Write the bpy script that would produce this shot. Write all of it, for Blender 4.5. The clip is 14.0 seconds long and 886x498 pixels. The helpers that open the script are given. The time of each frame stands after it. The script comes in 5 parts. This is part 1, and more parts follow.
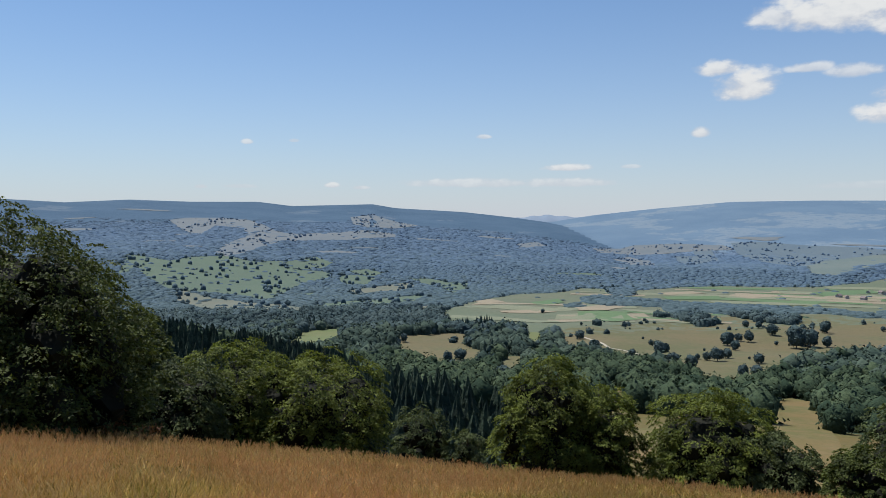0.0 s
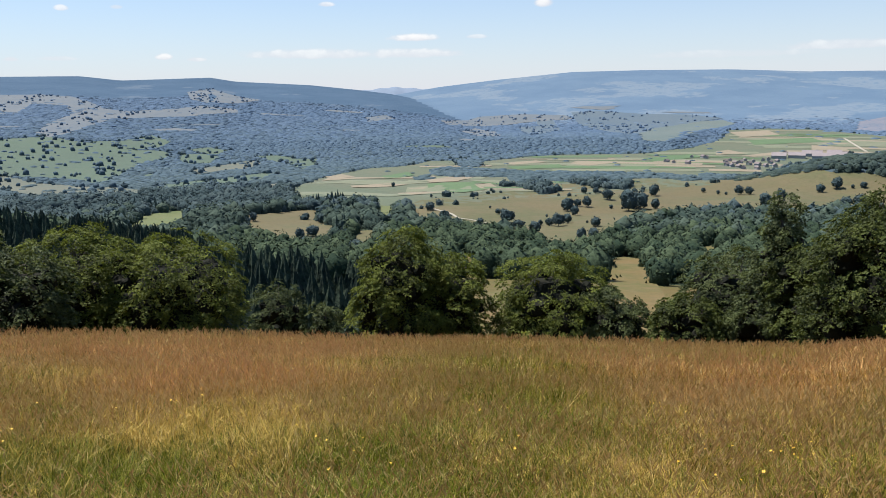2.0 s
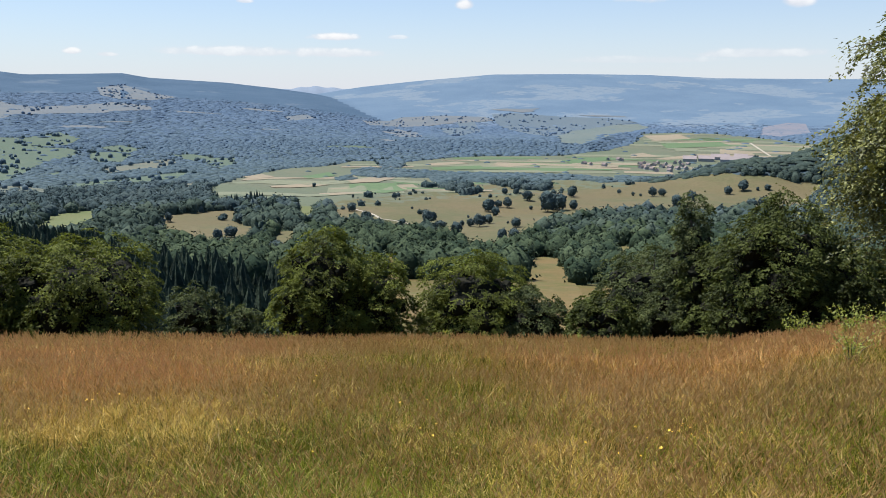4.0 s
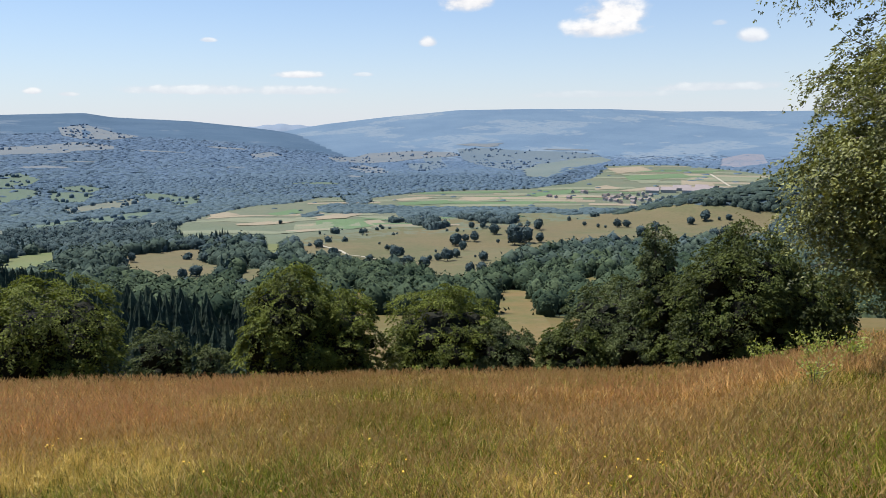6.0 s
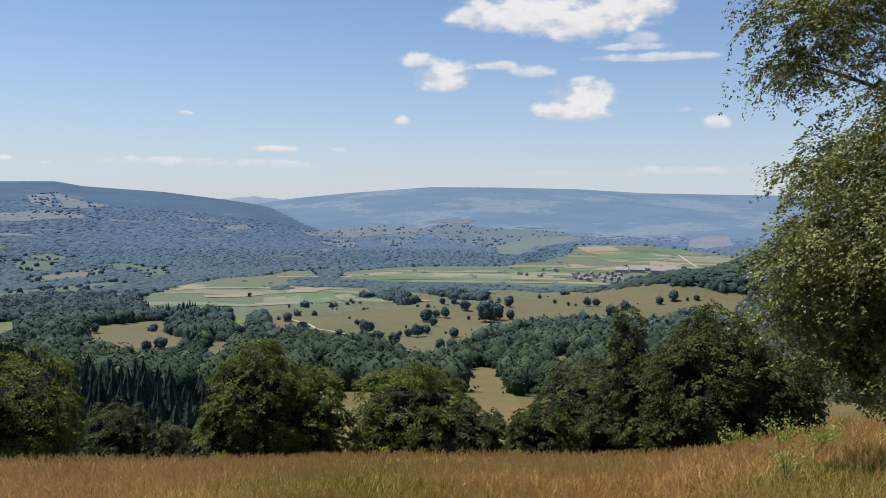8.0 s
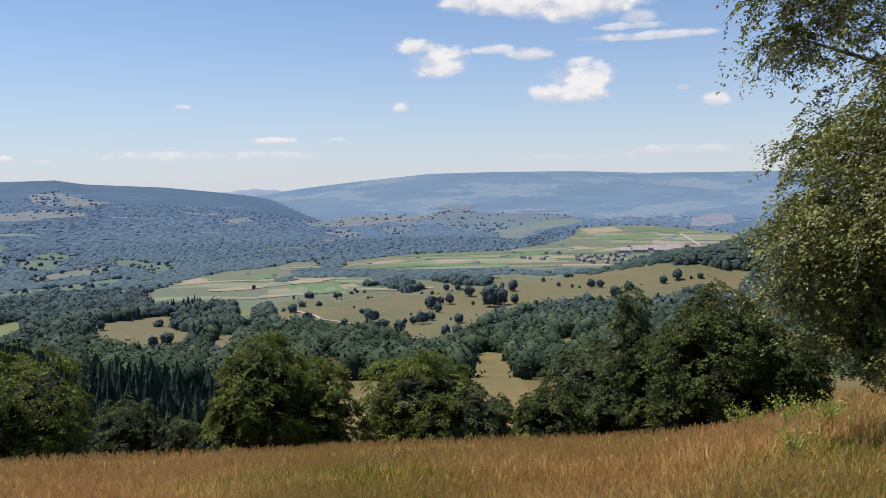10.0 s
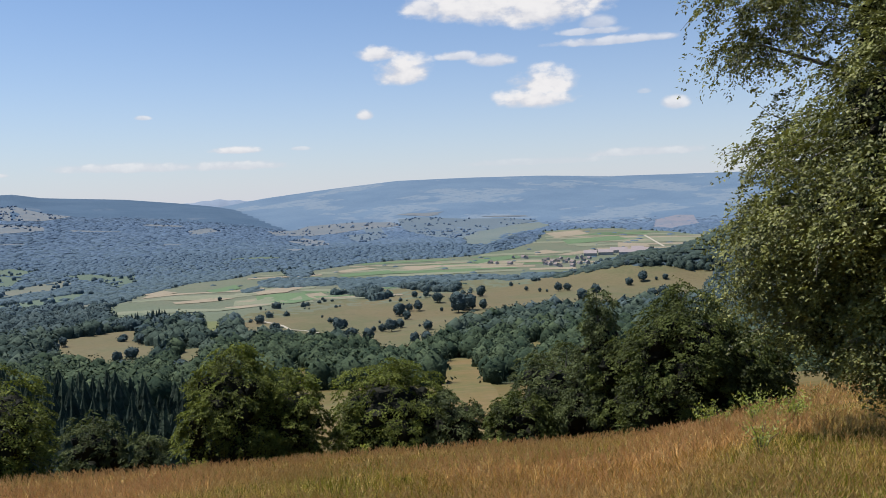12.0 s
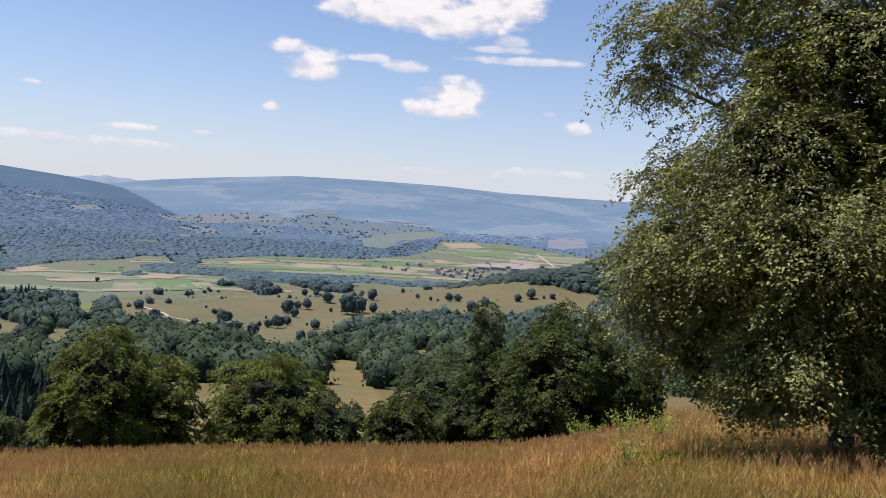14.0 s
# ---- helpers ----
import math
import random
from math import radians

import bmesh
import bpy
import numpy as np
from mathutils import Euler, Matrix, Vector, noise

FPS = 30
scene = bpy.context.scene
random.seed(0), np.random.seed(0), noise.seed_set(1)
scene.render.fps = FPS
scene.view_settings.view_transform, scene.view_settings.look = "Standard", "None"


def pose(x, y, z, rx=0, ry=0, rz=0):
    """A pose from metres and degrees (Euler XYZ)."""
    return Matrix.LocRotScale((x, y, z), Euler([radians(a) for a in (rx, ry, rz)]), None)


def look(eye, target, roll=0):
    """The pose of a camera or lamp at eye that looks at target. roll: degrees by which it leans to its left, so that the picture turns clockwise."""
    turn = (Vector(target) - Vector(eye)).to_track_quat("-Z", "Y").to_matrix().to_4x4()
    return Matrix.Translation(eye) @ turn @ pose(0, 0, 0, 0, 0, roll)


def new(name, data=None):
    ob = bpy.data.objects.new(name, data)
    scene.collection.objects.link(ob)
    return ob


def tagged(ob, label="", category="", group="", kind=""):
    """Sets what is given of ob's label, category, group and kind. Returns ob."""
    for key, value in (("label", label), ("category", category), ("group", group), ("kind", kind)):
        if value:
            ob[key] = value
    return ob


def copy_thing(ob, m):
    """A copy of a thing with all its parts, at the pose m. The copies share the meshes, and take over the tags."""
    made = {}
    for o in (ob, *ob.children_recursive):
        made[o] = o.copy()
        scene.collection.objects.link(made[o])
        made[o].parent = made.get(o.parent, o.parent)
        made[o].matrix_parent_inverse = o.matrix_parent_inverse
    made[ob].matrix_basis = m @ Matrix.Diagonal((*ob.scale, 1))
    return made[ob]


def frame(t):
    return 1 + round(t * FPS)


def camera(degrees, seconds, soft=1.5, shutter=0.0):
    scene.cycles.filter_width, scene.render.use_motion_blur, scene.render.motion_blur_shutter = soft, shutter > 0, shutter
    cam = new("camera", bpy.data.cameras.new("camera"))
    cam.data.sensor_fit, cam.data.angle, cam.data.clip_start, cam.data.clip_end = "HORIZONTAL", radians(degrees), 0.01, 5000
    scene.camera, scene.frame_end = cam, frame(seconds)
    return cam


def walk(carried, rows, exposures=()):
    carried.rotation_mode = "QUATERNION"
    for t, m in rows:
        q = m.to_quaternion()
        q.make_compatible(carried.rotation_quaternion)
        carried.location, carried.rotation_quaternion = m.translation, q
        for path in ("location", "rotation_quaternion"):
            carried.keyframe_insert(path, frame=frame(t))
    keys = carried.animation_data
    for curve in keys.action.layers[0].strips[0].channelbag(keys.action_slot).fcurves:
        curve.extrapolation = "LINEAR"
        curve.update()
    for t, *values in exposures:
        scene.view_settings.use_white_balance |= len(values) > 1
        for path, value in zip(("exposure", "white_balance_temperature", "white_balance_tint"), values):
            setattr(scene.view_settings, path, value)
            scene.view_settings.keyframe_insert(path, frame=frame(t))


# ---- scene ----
cam = camera(59.47, 14.0, soft=0.9)


def aim(x, y, z, yaw, pitch, roll):
    return pose(x, y, z) @ pose(0, 0, 0, 0, 0, yaw) @ pose(0, 0, 0, 90 + pitch) @ pose(0, 0, 0, 0, 0, roll)


PATH = [
    (0.0, aim(0.00, 0.00, 0.00, 0.00, -2.40, 0.00)),
    (0.5, aim(-0.08, -0.26, -0.04, -5.53, -3.96, -0.68)),
    (1.0, aim(-0.14, -0.34, -0.00, -10.16, -9.40, -1.26)),
    (1.5, aim(-0.17, -0.35, -0.02, -10.00, -11.20, -0.85)),
    (2.0, aim(-0.16, -0.43, -0.01, -10.99, -11.72, -0.71)),
    (2.5, aim(-0.18, -0.58, -0.02, -11.56, -11.89, -0.50)),
    (3.0, aim(-0.18, -0.63, -0.01, -14.34, -11.97, 0.42)),
    (5.3, aim(-0.21, -0.74, -0.01, -17.63, -10.23, -0.19)),
    (5.5, aim(-0.18, -0.71, -0.00, -17.71, -9.79, -0.36)),
    (6.0, aim(-0.19, -0.73, -0.01, -19.27, -9.13, -0.38)),
    (6.5, aim(-0.14, -0.69, 0.01, -21.81, -8.94, -0.04)),
    (7.0, aim(-0.10, -0.60, 0.08, -21.85, -2.49, 0.10)),
    (7.5, aim(-0.14, -0.60, 0.13, -21.52, -1.55, 0.11)),
    (8.0, aim(-0.13, -0.58, 0.14, -21.39, -3.54, 0.90)),
    (10.3, aim(-0.12, -0.64, 0.21, -21.17, -4.65, -1.56)),
    (10.5, aim(-0.16, -0.65, 0.21, -21.14, -4.47, -2.03)),
    (11.0, aim(-0.17, -0.65, 0.23, -21.05, -4.63, -3.11)),
    (11.5, aim(-0.18, -0.65, 0.24, -21.42, -4.64, -2.96)),
    (12.0, aim(-0.20, -0.67, 0.24, -23.64, -4.13, -2.09)),
    (12.5, aim(-0.20, -0.69, 0.22, -23.86, -2.77, -1.01)),
    (13.0, aim(-0.16, -0.68, 0.19, -24.10, -2.99, 0.70)),
    (13.5, aim(-0.20, -0.72, 0.15, -27.55, -3.01, 2.97)),
    (14.0, aim(-0.25, -0.71, 0.11, -31.35, -3.62, 3.85)),
]
# seconds, stops, kelvin, tint
EXPOSURES = [(0.0, 0.3, 6350, 8), (0.5, 0.35, 6350, 8), (1.5, 0.67, 6500, 10), (3.0, 0.67, 6500, 10), (6.5, 0.64, 6500, 10), (7.1, 0.39, 6400, 9),
             (7.5, 0.35, 6400, 9), (8.2, 0.4, 6450, 11), (11.0, 0.46, 6500, 12), (13.0, 0.4, 6450, 11), (13.6, 0.44, 6450, 12), (14.0, 0.54, 6550, 16)]
walk(cam, PATH, EXPOSURES)

# ---- sky and sun ----
SUN_AZ, SUN_EL = 46.0, 65.0      # degrees to the left of +y, and above the horizon
SKY = 0.08
sun_way = Vector((-math.sin(radians(SUN_AZ)) * math.cos(radians(SUN_EL)),
                  math.cos(radians(SUN_AZ)) * math.cos(radians(SUN_EL)), math.sin(radians(SUN_EL))))
sun = new("sun", bpy.data.lights.new("sun", "SUN"))
sun.data.energy, sun.data.angle, sun.data.color = 5.0, radians(0.53), (1.0, 0.95, 0.90)
sun.matrix_world = look(sun_way * 100, (0, 0, 0))


class Nodes:
    """Short hand for a node tree."""

    def __init__(self, tree):
        self.tree = tree
        tree.nodes.clear()

    def add(self, kind, **values):
        node = self.tree.nodes.new("ShaderNode" + kind)
        for key, value in values.items():
            if key in node.inputs:
                self.put(node.inputs[key], value)
            else:
                setattr(node, key, value)
        return node

    def put(self, socket, value):
        if hasattr(value, "is_output"):
            self.tree.links.new(value, socket)
        else:
            socket.default_value = value

    def math(self, op, a, b=0.0, c=0.0, clamp=False):
        node = self.tree.nodes.new("ShaderNodeMath")
        node.operation, node.use_clamp = op, clamp
        for socket, value in zip(node.inputs, (a, b, c)):
            self.put(socket, value)
        return node.outputs[0]

    def mix(self, factor, a, b):
        node = self.tree.nodes.new("ShaderNodeMix")
        node.data_type = "RGBA"
        for socket, value in ((node.inputs[0], factor), (node.inputs[6], a), (node.inputs[7], b)):
            self.put(socket, (*value, 1) if isinstance(value, tuple) and len(value) == 3 else value)
        return node.outputs[2]

    def noise(self, vector, scale, detail=3.0, rough=0.55):
        node = self.tree.nodes.new("ShaderNodeTexNoise")
        if vector is not None:
            self.put(node.inputs["Vector"], vector)
        node.inputs["Scale"].default_value, node.inputs["Detail"].default_value = scale, detail
        node.inputs["Roughness"].default_value = rough
        return node.outputs["Fac"]

    def ramp(self, value, low, high):
        node = self.tree.nodes.new("ShaderNodeMapRange")
        node.interpolation_type = "SMOOTHSTEP"
        for socket, v in zip(node.inputs, (value, low, high, 0.0, 1.0)):
            self.put(socket, v)
        return node.outputs[0]


# clouds: degrees to the left, degrees up, half width, half height, how dense
CLOUDS = [(-26.8, 13.1, 5.07, 1.77, 1), (-31.2, 12.74, 4.7, 2.07, 1), (-35.2, 13.79, 2.44, 1.76, 1), (-23.3, 13.12, 2.21, 0.93, 0.9), (-19.5, 10.02, 1.65, 0.71, 0.95),
          (-21.1, 8.78, 2.31, 1.48, 1), (-25.2, 9.73, 1.54, 0.48, 0.75), (-27.7, 9.31, 1.88, 0.63, 0.75), (-31.5, 7.47, 2.39, 1.43, 1), (-30.7, 6.48, 2.97, 1.04, 1),
          (-18.3, 5.77, 0.71, 0.49, 0.9), (-36.6, 10.19, 5.08, 0.39, 0.7), (-34.9, 10.94, 2.37, 0.34, 0.6), (-35.3, 11.48, 1.31, 0.67, 0.55), (-40.5, 5.64, 1.09, 0.64, 0.8),
          (-38.4, 6.61, 0.53, 0.25, 0.4)]
SMALL = [(14.1, 5.3, 0.45, 0.25, 0.7), (10.8, 5.45, 0.45, 0.18, 0.5), (-3.0, 5.8, 0.6, 0.22, 0.7), (-9.1, 3.5, 1.8, 0.36, 0.9),
         (-13.6, 3.55, 0.8, 0.2, 0.5), (17.3, 2.1, 0.5, 0.2, 0.6), (14.6, 2.15, 1.3, 0.2, 0.4), (8.1, 2.25, 0.6, 0.28, 0.8),
         (6.0, 2.1, 0.7, 0.2, 0.6), (-2.1, 2.4, 5.5, 0.45, 0.6), (-9.0, 2.4, 4.2, 0.45, 0.62), (-38.3, 2.4, 5.0, 0.4, 0.5), (-30.5, 2.0, 6.0, 0.33, 0.3)]


def make_world():
    world = bpy.data.worlds.new("sky")
    scene.world = world
    world.use_nodes = True
    n = Nodes(world.node_tree)
    sky = n.add("TexSky", sky_type="NISHITA", sun_disc=False, sun_elevation=radians(SUN_EL), sun_rotation=radians(-SUN_AZ),
                altitude=600.0, air_density=1.0, dust_density=0.2, ozone_density=3.0)
    way = n.add("TexCoord").outputs["Generated"]
    axis = n.add("SeparateXYZ", Vector=way)
    x, y, z = axis.outputs
    left = n.math("MULTIPLY", n.math("ARCTAN2", n.math("MULTIPLY", x, -1.0), y), 57.296)
    up = n.math("MULTIPLY", n.math("ARCSINE", z), 57.296)
    flat = n.add("CombineXYZ", X=left, Y=n.math("MULTIPLY", up, 1.7)).outputs[0]
    billow, wisp = n.noise(flat, 0.62, 5.0, 0.52), n.noise(flat, 0.22, 3.0, 0.5)
    left2 = n.math("MULTIPLY_ADD", n.math("SUBTRACT", wisp, 0.5), 2.2, left)
    total = lit = None
    for a, e, w, h, dense in CLOUDS + SMALL:
        du = n.math("DIVIDE", n.math("SUBTRACT", left2 if w > 2 else left, a), w)
        dv = n.math("DIVIDE", n.math("SUBTRACT", up, e), h)
        high = n.math("MULTIPLY_ADD", dv, 0.55, 0.55)
        # flatter below than above
        dv = n.math("MAXIMUM", dv, n.math("MULTIPLY", dv, -1.6))
        far = n.math("MULTIPLY_ADD", du, du, n.math("MULTIPLY", dv, dv))
        edge = n.math("MULTIPLY_ADD", n.math("SUBTRACT", billow, 0.5), 2.3 if w > 1.5 else 1.3, n.math("SUBTRACT", 1.0, far))
        one = n.math("MULTIPLY", n.ramp(edge, -0.25, 0.8), dense)
        total = one if total is None else n.math("MAXIMUM", total, one)
        sunny = n.math("MULTIPLY", one, high)
        lit = sunny if lit is None else n.math("MAXIMUM", lit, sunny)
    shade = n.ramp(n.math("MULTIPLY_ADD", n.math("SUBTRACT", billow, 0.5), 1.6, lit), 0.1, 0.75)
    white = n.mix(shade, (6.2, 6.35, 6.8), (8.0, 7.95, 7.95))
    clear = n.add("MixRGB", blend_type="MULTIPLY", Fac=1.0, Color1=sky.outputs[0], Color2=(0.78, 0.99, 1.15, 1)).outputs[0]
    # the pale band of summer haze above the hills
    haze = n.math("POWER", 2.718, n.math("MULTIPLY", n.math("MAXIMUM", up, 0.0), -0.125))
    air = n.mix(n.math("MULTIPLY", haze, 0.9), clear, (5.9, 6.05, 6.6))
    colour = n.mix(total, air, white)
    background = n.add("Background", Color=colour, Strength=SKY)
    out = n.add("OutputWorld")
    n.tree.links.new(background.outputs[0], out.inputs[0])


make_world()


# ---- materials ----
def material(name, build):
    mat = bpy.data.materials.new(name)
    mat.use_nodes = True
    n = Nodes(mat.node_tree)
    shader = build(n)
    out = n.add("OutputMaterial")
    n.tree.links.new(shader, out.inputs[0])
    return mat


def land(name, a, b, c, size, rough=0.9, bump=0.0):
    """Ground with two scales of patches: a and b in large stains, c in fine grain."""
    def build(n):
        at = n.add("NewGeometry").outputs["Position"]
        big, fine = n.noise(at, 1 / size, 4), n.noise(at, 9 / size, 5)
        colour = n.mix(n.ramp(big, 0.38, 0.62), a, b)
        colour = n.mix(n.math("MULTIPLY", n.ramp(fine, 0.4, 0.72), 0.7), colour, c)
        tuft = n.noise(at, 40 / size, 4, 0.7)
        colour = n.mix(n.math("MULTIPLY", n.ramp(tuft, 0.45, 0.7), 0.35), colour, tuple(v * 0.45 for v in a))
        s = n.add("BsdfPrincipled", **{"Base Color": colour, "Roughness": rough, "Specular IOR Level": 0.2})
        if bump:
            s.inputs["Normal"].default_value = (0, 0, 0)
            n.put(s.inputs["Normal"], n.add("Bump", Strength=0.6, Distance=bump, Height=fine).outputs[0])
        return s.outputs[0]
    return material(name, build)


def leafy(name, dark, light, through_light=0.3, size=6.0, rough=0.55, gloss=0.35):
    """Leaves: colour varies from leaf to leaf, and by bough to deepen light and shade; light shines through them."""
    def build(n):
        g = n.add("NewGeometry")
        one = g.outputs["Random Per Island"]
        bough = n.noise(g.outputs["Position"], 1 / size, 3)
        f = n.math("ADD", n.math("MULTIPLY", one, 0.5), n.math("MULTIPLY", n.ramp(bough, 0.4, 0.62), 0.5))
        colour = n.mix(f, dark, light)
        s = n.add("BsdfPrincipled", **{"Base Color": colour, "Roughness": rough, "Specular IOR Level": gloss})
        t = n.add("BsdfTranslucent", Color=n.mix(0.5, colour, tuple(min(1.0, v * 1.7) for v in (light[0] * 1.1, light[1] * 1.1, light[2] * 0.5))))
        m = n.add("MixShader", Fac=through_light)
        n.tree.links.new(s.outputs[0], m.inputs[1])
        n.tree.links.new(t.outputs[0], m.inputs[2])
        return m.outputs[0]
    return material(name, build)


def crowns(name, dark, light, size, bump, relief=1.0, gloss=0.15):
    """Crowns of trees seen from afar: each one its own tone, with a leafy relief."""
    def build(n):
        g = n.add("NewGeometry")
        at = g.outputs["Position"]
        f = n.math("ADD", n.math("MULTIPLY", g.outputs["Random Per Island"], 0.5), n.math("MULTIPLY", n.noise(at, 1 / size, 4), 0.6))
        leaf = n.noise(at, 1 / bump, 3, 0.7)
        colour = n.mix(n.ramp(f, 0.2, 0.9), dark, light)
        colour = n.mix(n.ramp(leaf, 0.36, 0.58), n.mix(0.7 * relief, colour, tuple(v * 0.7 for v in dark)), colour)
        s = n.add("BsdfPrincipled", **{"Base Color": colour, "Roughness": 0.8, "Specular IOR Level": gloss})
        n.put(s.inputs["Normal"], n.add("Bump", Strength=relief, Distance=bump * 0.8, Height=leaf).outputs[0])
        return s.outputs[0]
    return material(name, build)


def grassy(name, dark, green, straw, red, rust):
    """Blades from dark green to pale straw, mixed in drifts over the meadow; rust: how much red."""
    def build(n):
        g = n.add("NewGeometry")
        at, one = g.outputs["Position"], g.outputs["Random Per Island"]
        tuft = n.noise(at, 4.5, 2)
        drift, patch, wide = n.noise(at, 0.8, 3), n.noise(at, 0.24, 3), n.noise(at, 0.15, 3)
        dry = n.math("ADD", one, n.math("MULTIPLY", n.math("ADD", n.math("SUBTRACT", n.math("ADD", drift, tuft), 1.0), n.math("MULTIPLY", n.math("SUBTRACT", patch, 0.5), 1.7)), 2.5))
        # greener toward +x; this also darkens grass for the birch's shade
        lush = n.ramp(n.add("SeparateXYZ", Vector=at).outputs[0], 1.0, 6.0)
        dry = n.math("MULTIPLY_ADD", lush, -0.5, dry)
        a = n.mix(n.ramp(dry, 0.12, 0.6), n.mix(n.ramp(one, 0.05, 0.5), dark, green), straw)
        f = n.ramp(n.math("ADD", n.math("MULTIPLY", one, 0.5), n.math("MULTIPLY", n.math("SUBTRACT", wide, 0.42), 4.5)), 0.2, 0.9)
        colour = n.mix(n.math("MULTIPLY", f, rust), a, red)
        # some stalks bleached
        colour = n.mix(n.math("MULTIPLY", n.math("GREATER_THAN", one, 0.89), 0.75), colour, (0.62, 0.47, 0.19))
        colour = n.mix(n.math("MULTIPLY", n.math("LESS_THAN", one, 0.22), 0.75), colour, dark)
        s = n.add("BsdfPrincipled", **{"Base Color": colour, "Roughness": 0.6, "Specular IOR Level": 0.1})
        t = n.add("BsdfTranslucent", Color=colour)
        m = n.add("MixShader", Fac=0.22)
        n.tree.links.new(s.outputs[0], m.inputs[1])
        n.tree.links.new(t.outputs[0], m.inputs[2])
        return m.outputs[0]
    return material(name, build)


def plain(name, colour, rough=0.7, vary=0.25, size=0.5):
    def build(n):
        f = n.noise(n.add("NewGeometry").outputs["Position"], 1 / size, 4)
        c = n.mix(f, tuple(v * (1 - vary) for v in colour), tuple(min(1, v * (1 + vary)) for v in colour))
        return n.add("BsdfPrincipled", **{"Base Color": c, "Roughness": rough}).outputs[0]
    return material(name, build)


def mosaic(name, wood, dark, field, size, share):
    """Far country, haze included in the colours: woods in lighter and darker stands, with pale pastures between."""
    def build(n):
        at = n.add("NewGeometry").outputs["Position"]
        stand_of, fine, patch = n.noise(at, 1 / size, 5, 0.6), n.noise(at, 7 / size, 4, 0.65), n.noise(at, 0.55 / size, 6, 0.62)
        colour = n.mix(n.ramp(stand_of, 0.36, 0.64), wood, dark)
        colour = n.mix(n.math("MULTIPLY", n.ramp(fine, 0.5, 0.7), 0.4), colour, dark)
        clear = n.math("MULTIPLY", n.ramp(patch, share, share + 0.035), n.ramp(fine, 0.66, 0.5))
        colour = n.mix(n.math("MULTIPLY", clear, 0.65), colour, field)
        s = n.add("BsdfPrincipled", **{"Base Color": colour, "Roughness": 0.95, "Specular IOR Level": 0.1})
        n.put(s.inputs["Normal"], n.add("Bump", Strength=0.5, Distance=8.0, Height=fine).outputs[0])
        return s.outputs[0]
    return material(name, build)


M_MEADOW = land("dry meadow soil and thatch", (0.10, 0.064, 0.016), (0.060, 0.058, 0.008), (0.16, 0.105, 0.034), 3.0, bump=0.05)
M_SLOPE = land("rough slope grass", (0.108, 0.082, 0.026), (0.074, 0.078, 0.022), (0.125, 0.092, 0.036), 30.0)
M_FLOOR = land("woodland floor", (0.030, 0.048, 0.024), (0.036, 0.054, 0.028), (0.028, 0.042, 0.024), 60.0)
# foothills to last range: haze is put into these ground colours
M_FLOOR2 = land("wooded foothills tinted for haze", (0.044, 0.070, 0.084), (0.050, 0.078, 0.092), (0.042, 0.068, 0.082), 90.0)
M_FAR = mosaic("distant wooded land tinted for haze", (0.058, 0.097, 0.143), (0.048, 0.085, 0.129), (0.108, 0.140, 0.172), 210.0, 0.60)
M_FAR2 = mosaic("farthest plateau tinted for haze", (0.104, 0.156, 0.212), (0.090, 0.140, 0.198), (0.160, 0.200, 0.232), 260.0, 0.515)
M_RANGE = plain("faint range with haze in its colour", (0.17, 0.22, 0.29), 1.0, 0.03, 300)
M_DRY = land("dry hay meadow", (0.116, 0.097, 0.048), (0.088, 0.092, 0.042), (0.124, 0.103, 0.055), 130.0)
M_DRYNEAR = land("orange-brown dry slope grass", (0.140, 0.100, 0.038), (0.096, 0.092, 0.030), (0.155, 0.112, 0.050), 40.0)
# clearings further off: bluer and paler, with the haze in the base colour
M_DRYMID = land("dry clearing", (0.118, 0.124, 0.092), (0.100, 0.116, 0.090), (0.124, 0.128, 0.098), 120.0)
M_DRYFAR = land("dry hillside pasture paled for haze", (0.128, 0.142, 0.146), (0.112, 0.132, 0.144), (0.108, 0.130, 0.146), 120.0)
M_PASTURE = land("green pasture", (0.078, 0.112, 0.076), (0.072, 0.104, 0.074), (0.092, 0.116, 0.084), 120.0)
M_HIGH = land("high clearing with haze in its colour", (0.112, 0.152, 0.194), (0.104, 0.146, 0.194), (0.120, 0.158, 0.196), 150.0)
M_PLAIN = land("valley grassland", (0.098, 0.118, 0.074), (0.114, 0.120, 0.078), (0.090, 0.110, 0.074), 160.0)
M_CROP = land("green crop", (0.084, 0.136, 0.064), (0.096, 0.146, 0.070), (0.08, 0.126, 0.064), 120.0)
M_GLADE = land("bright mown glade", (0.112, 0.128, 0.052), (0.098, 0.122, 0.048), (0.126, 0.130, 0.060), 60.0)
M_OLIVE = land("mown grass strip", (0.150, 0.165, 0.105), (0.165, 0.172, 0.112), (0.135, 0.155, 0.10), 80.0)
M_STRAW = land("ripe stubble field", (0.225, 0.190, 0.130), (0.20, 0.175, 0.12), (0.235, 0.20, 0.14), 100.0)
# far grass and quarry earth, haze-blue put into their colours
M_PALE = land("upland grass paled for haze", (0.090, 0.122, 0.142), (0.080, 0.114, 0.142), (0.100, 0.130, 0.146), 150.0)
M_PLAINFAR = land("far grassland paled for haze", (0.104, 0.134, 0.124), (0.116, 0.140, 0.126), (0.098, 0.128, 0.122), 160.0)
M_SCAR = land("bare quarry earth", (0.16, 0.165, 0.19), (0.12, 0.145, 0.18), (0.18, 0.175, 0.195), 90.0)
M_TRACK = plain("chalky track", (0.30, 0.275, 0.21), 0.9, 0.15, 20)
# near-black ends of the tree leaves put crown shade into the colour
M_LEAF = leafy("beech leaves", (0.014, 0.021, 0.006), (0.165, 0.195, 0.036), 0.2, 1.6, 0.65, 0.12)
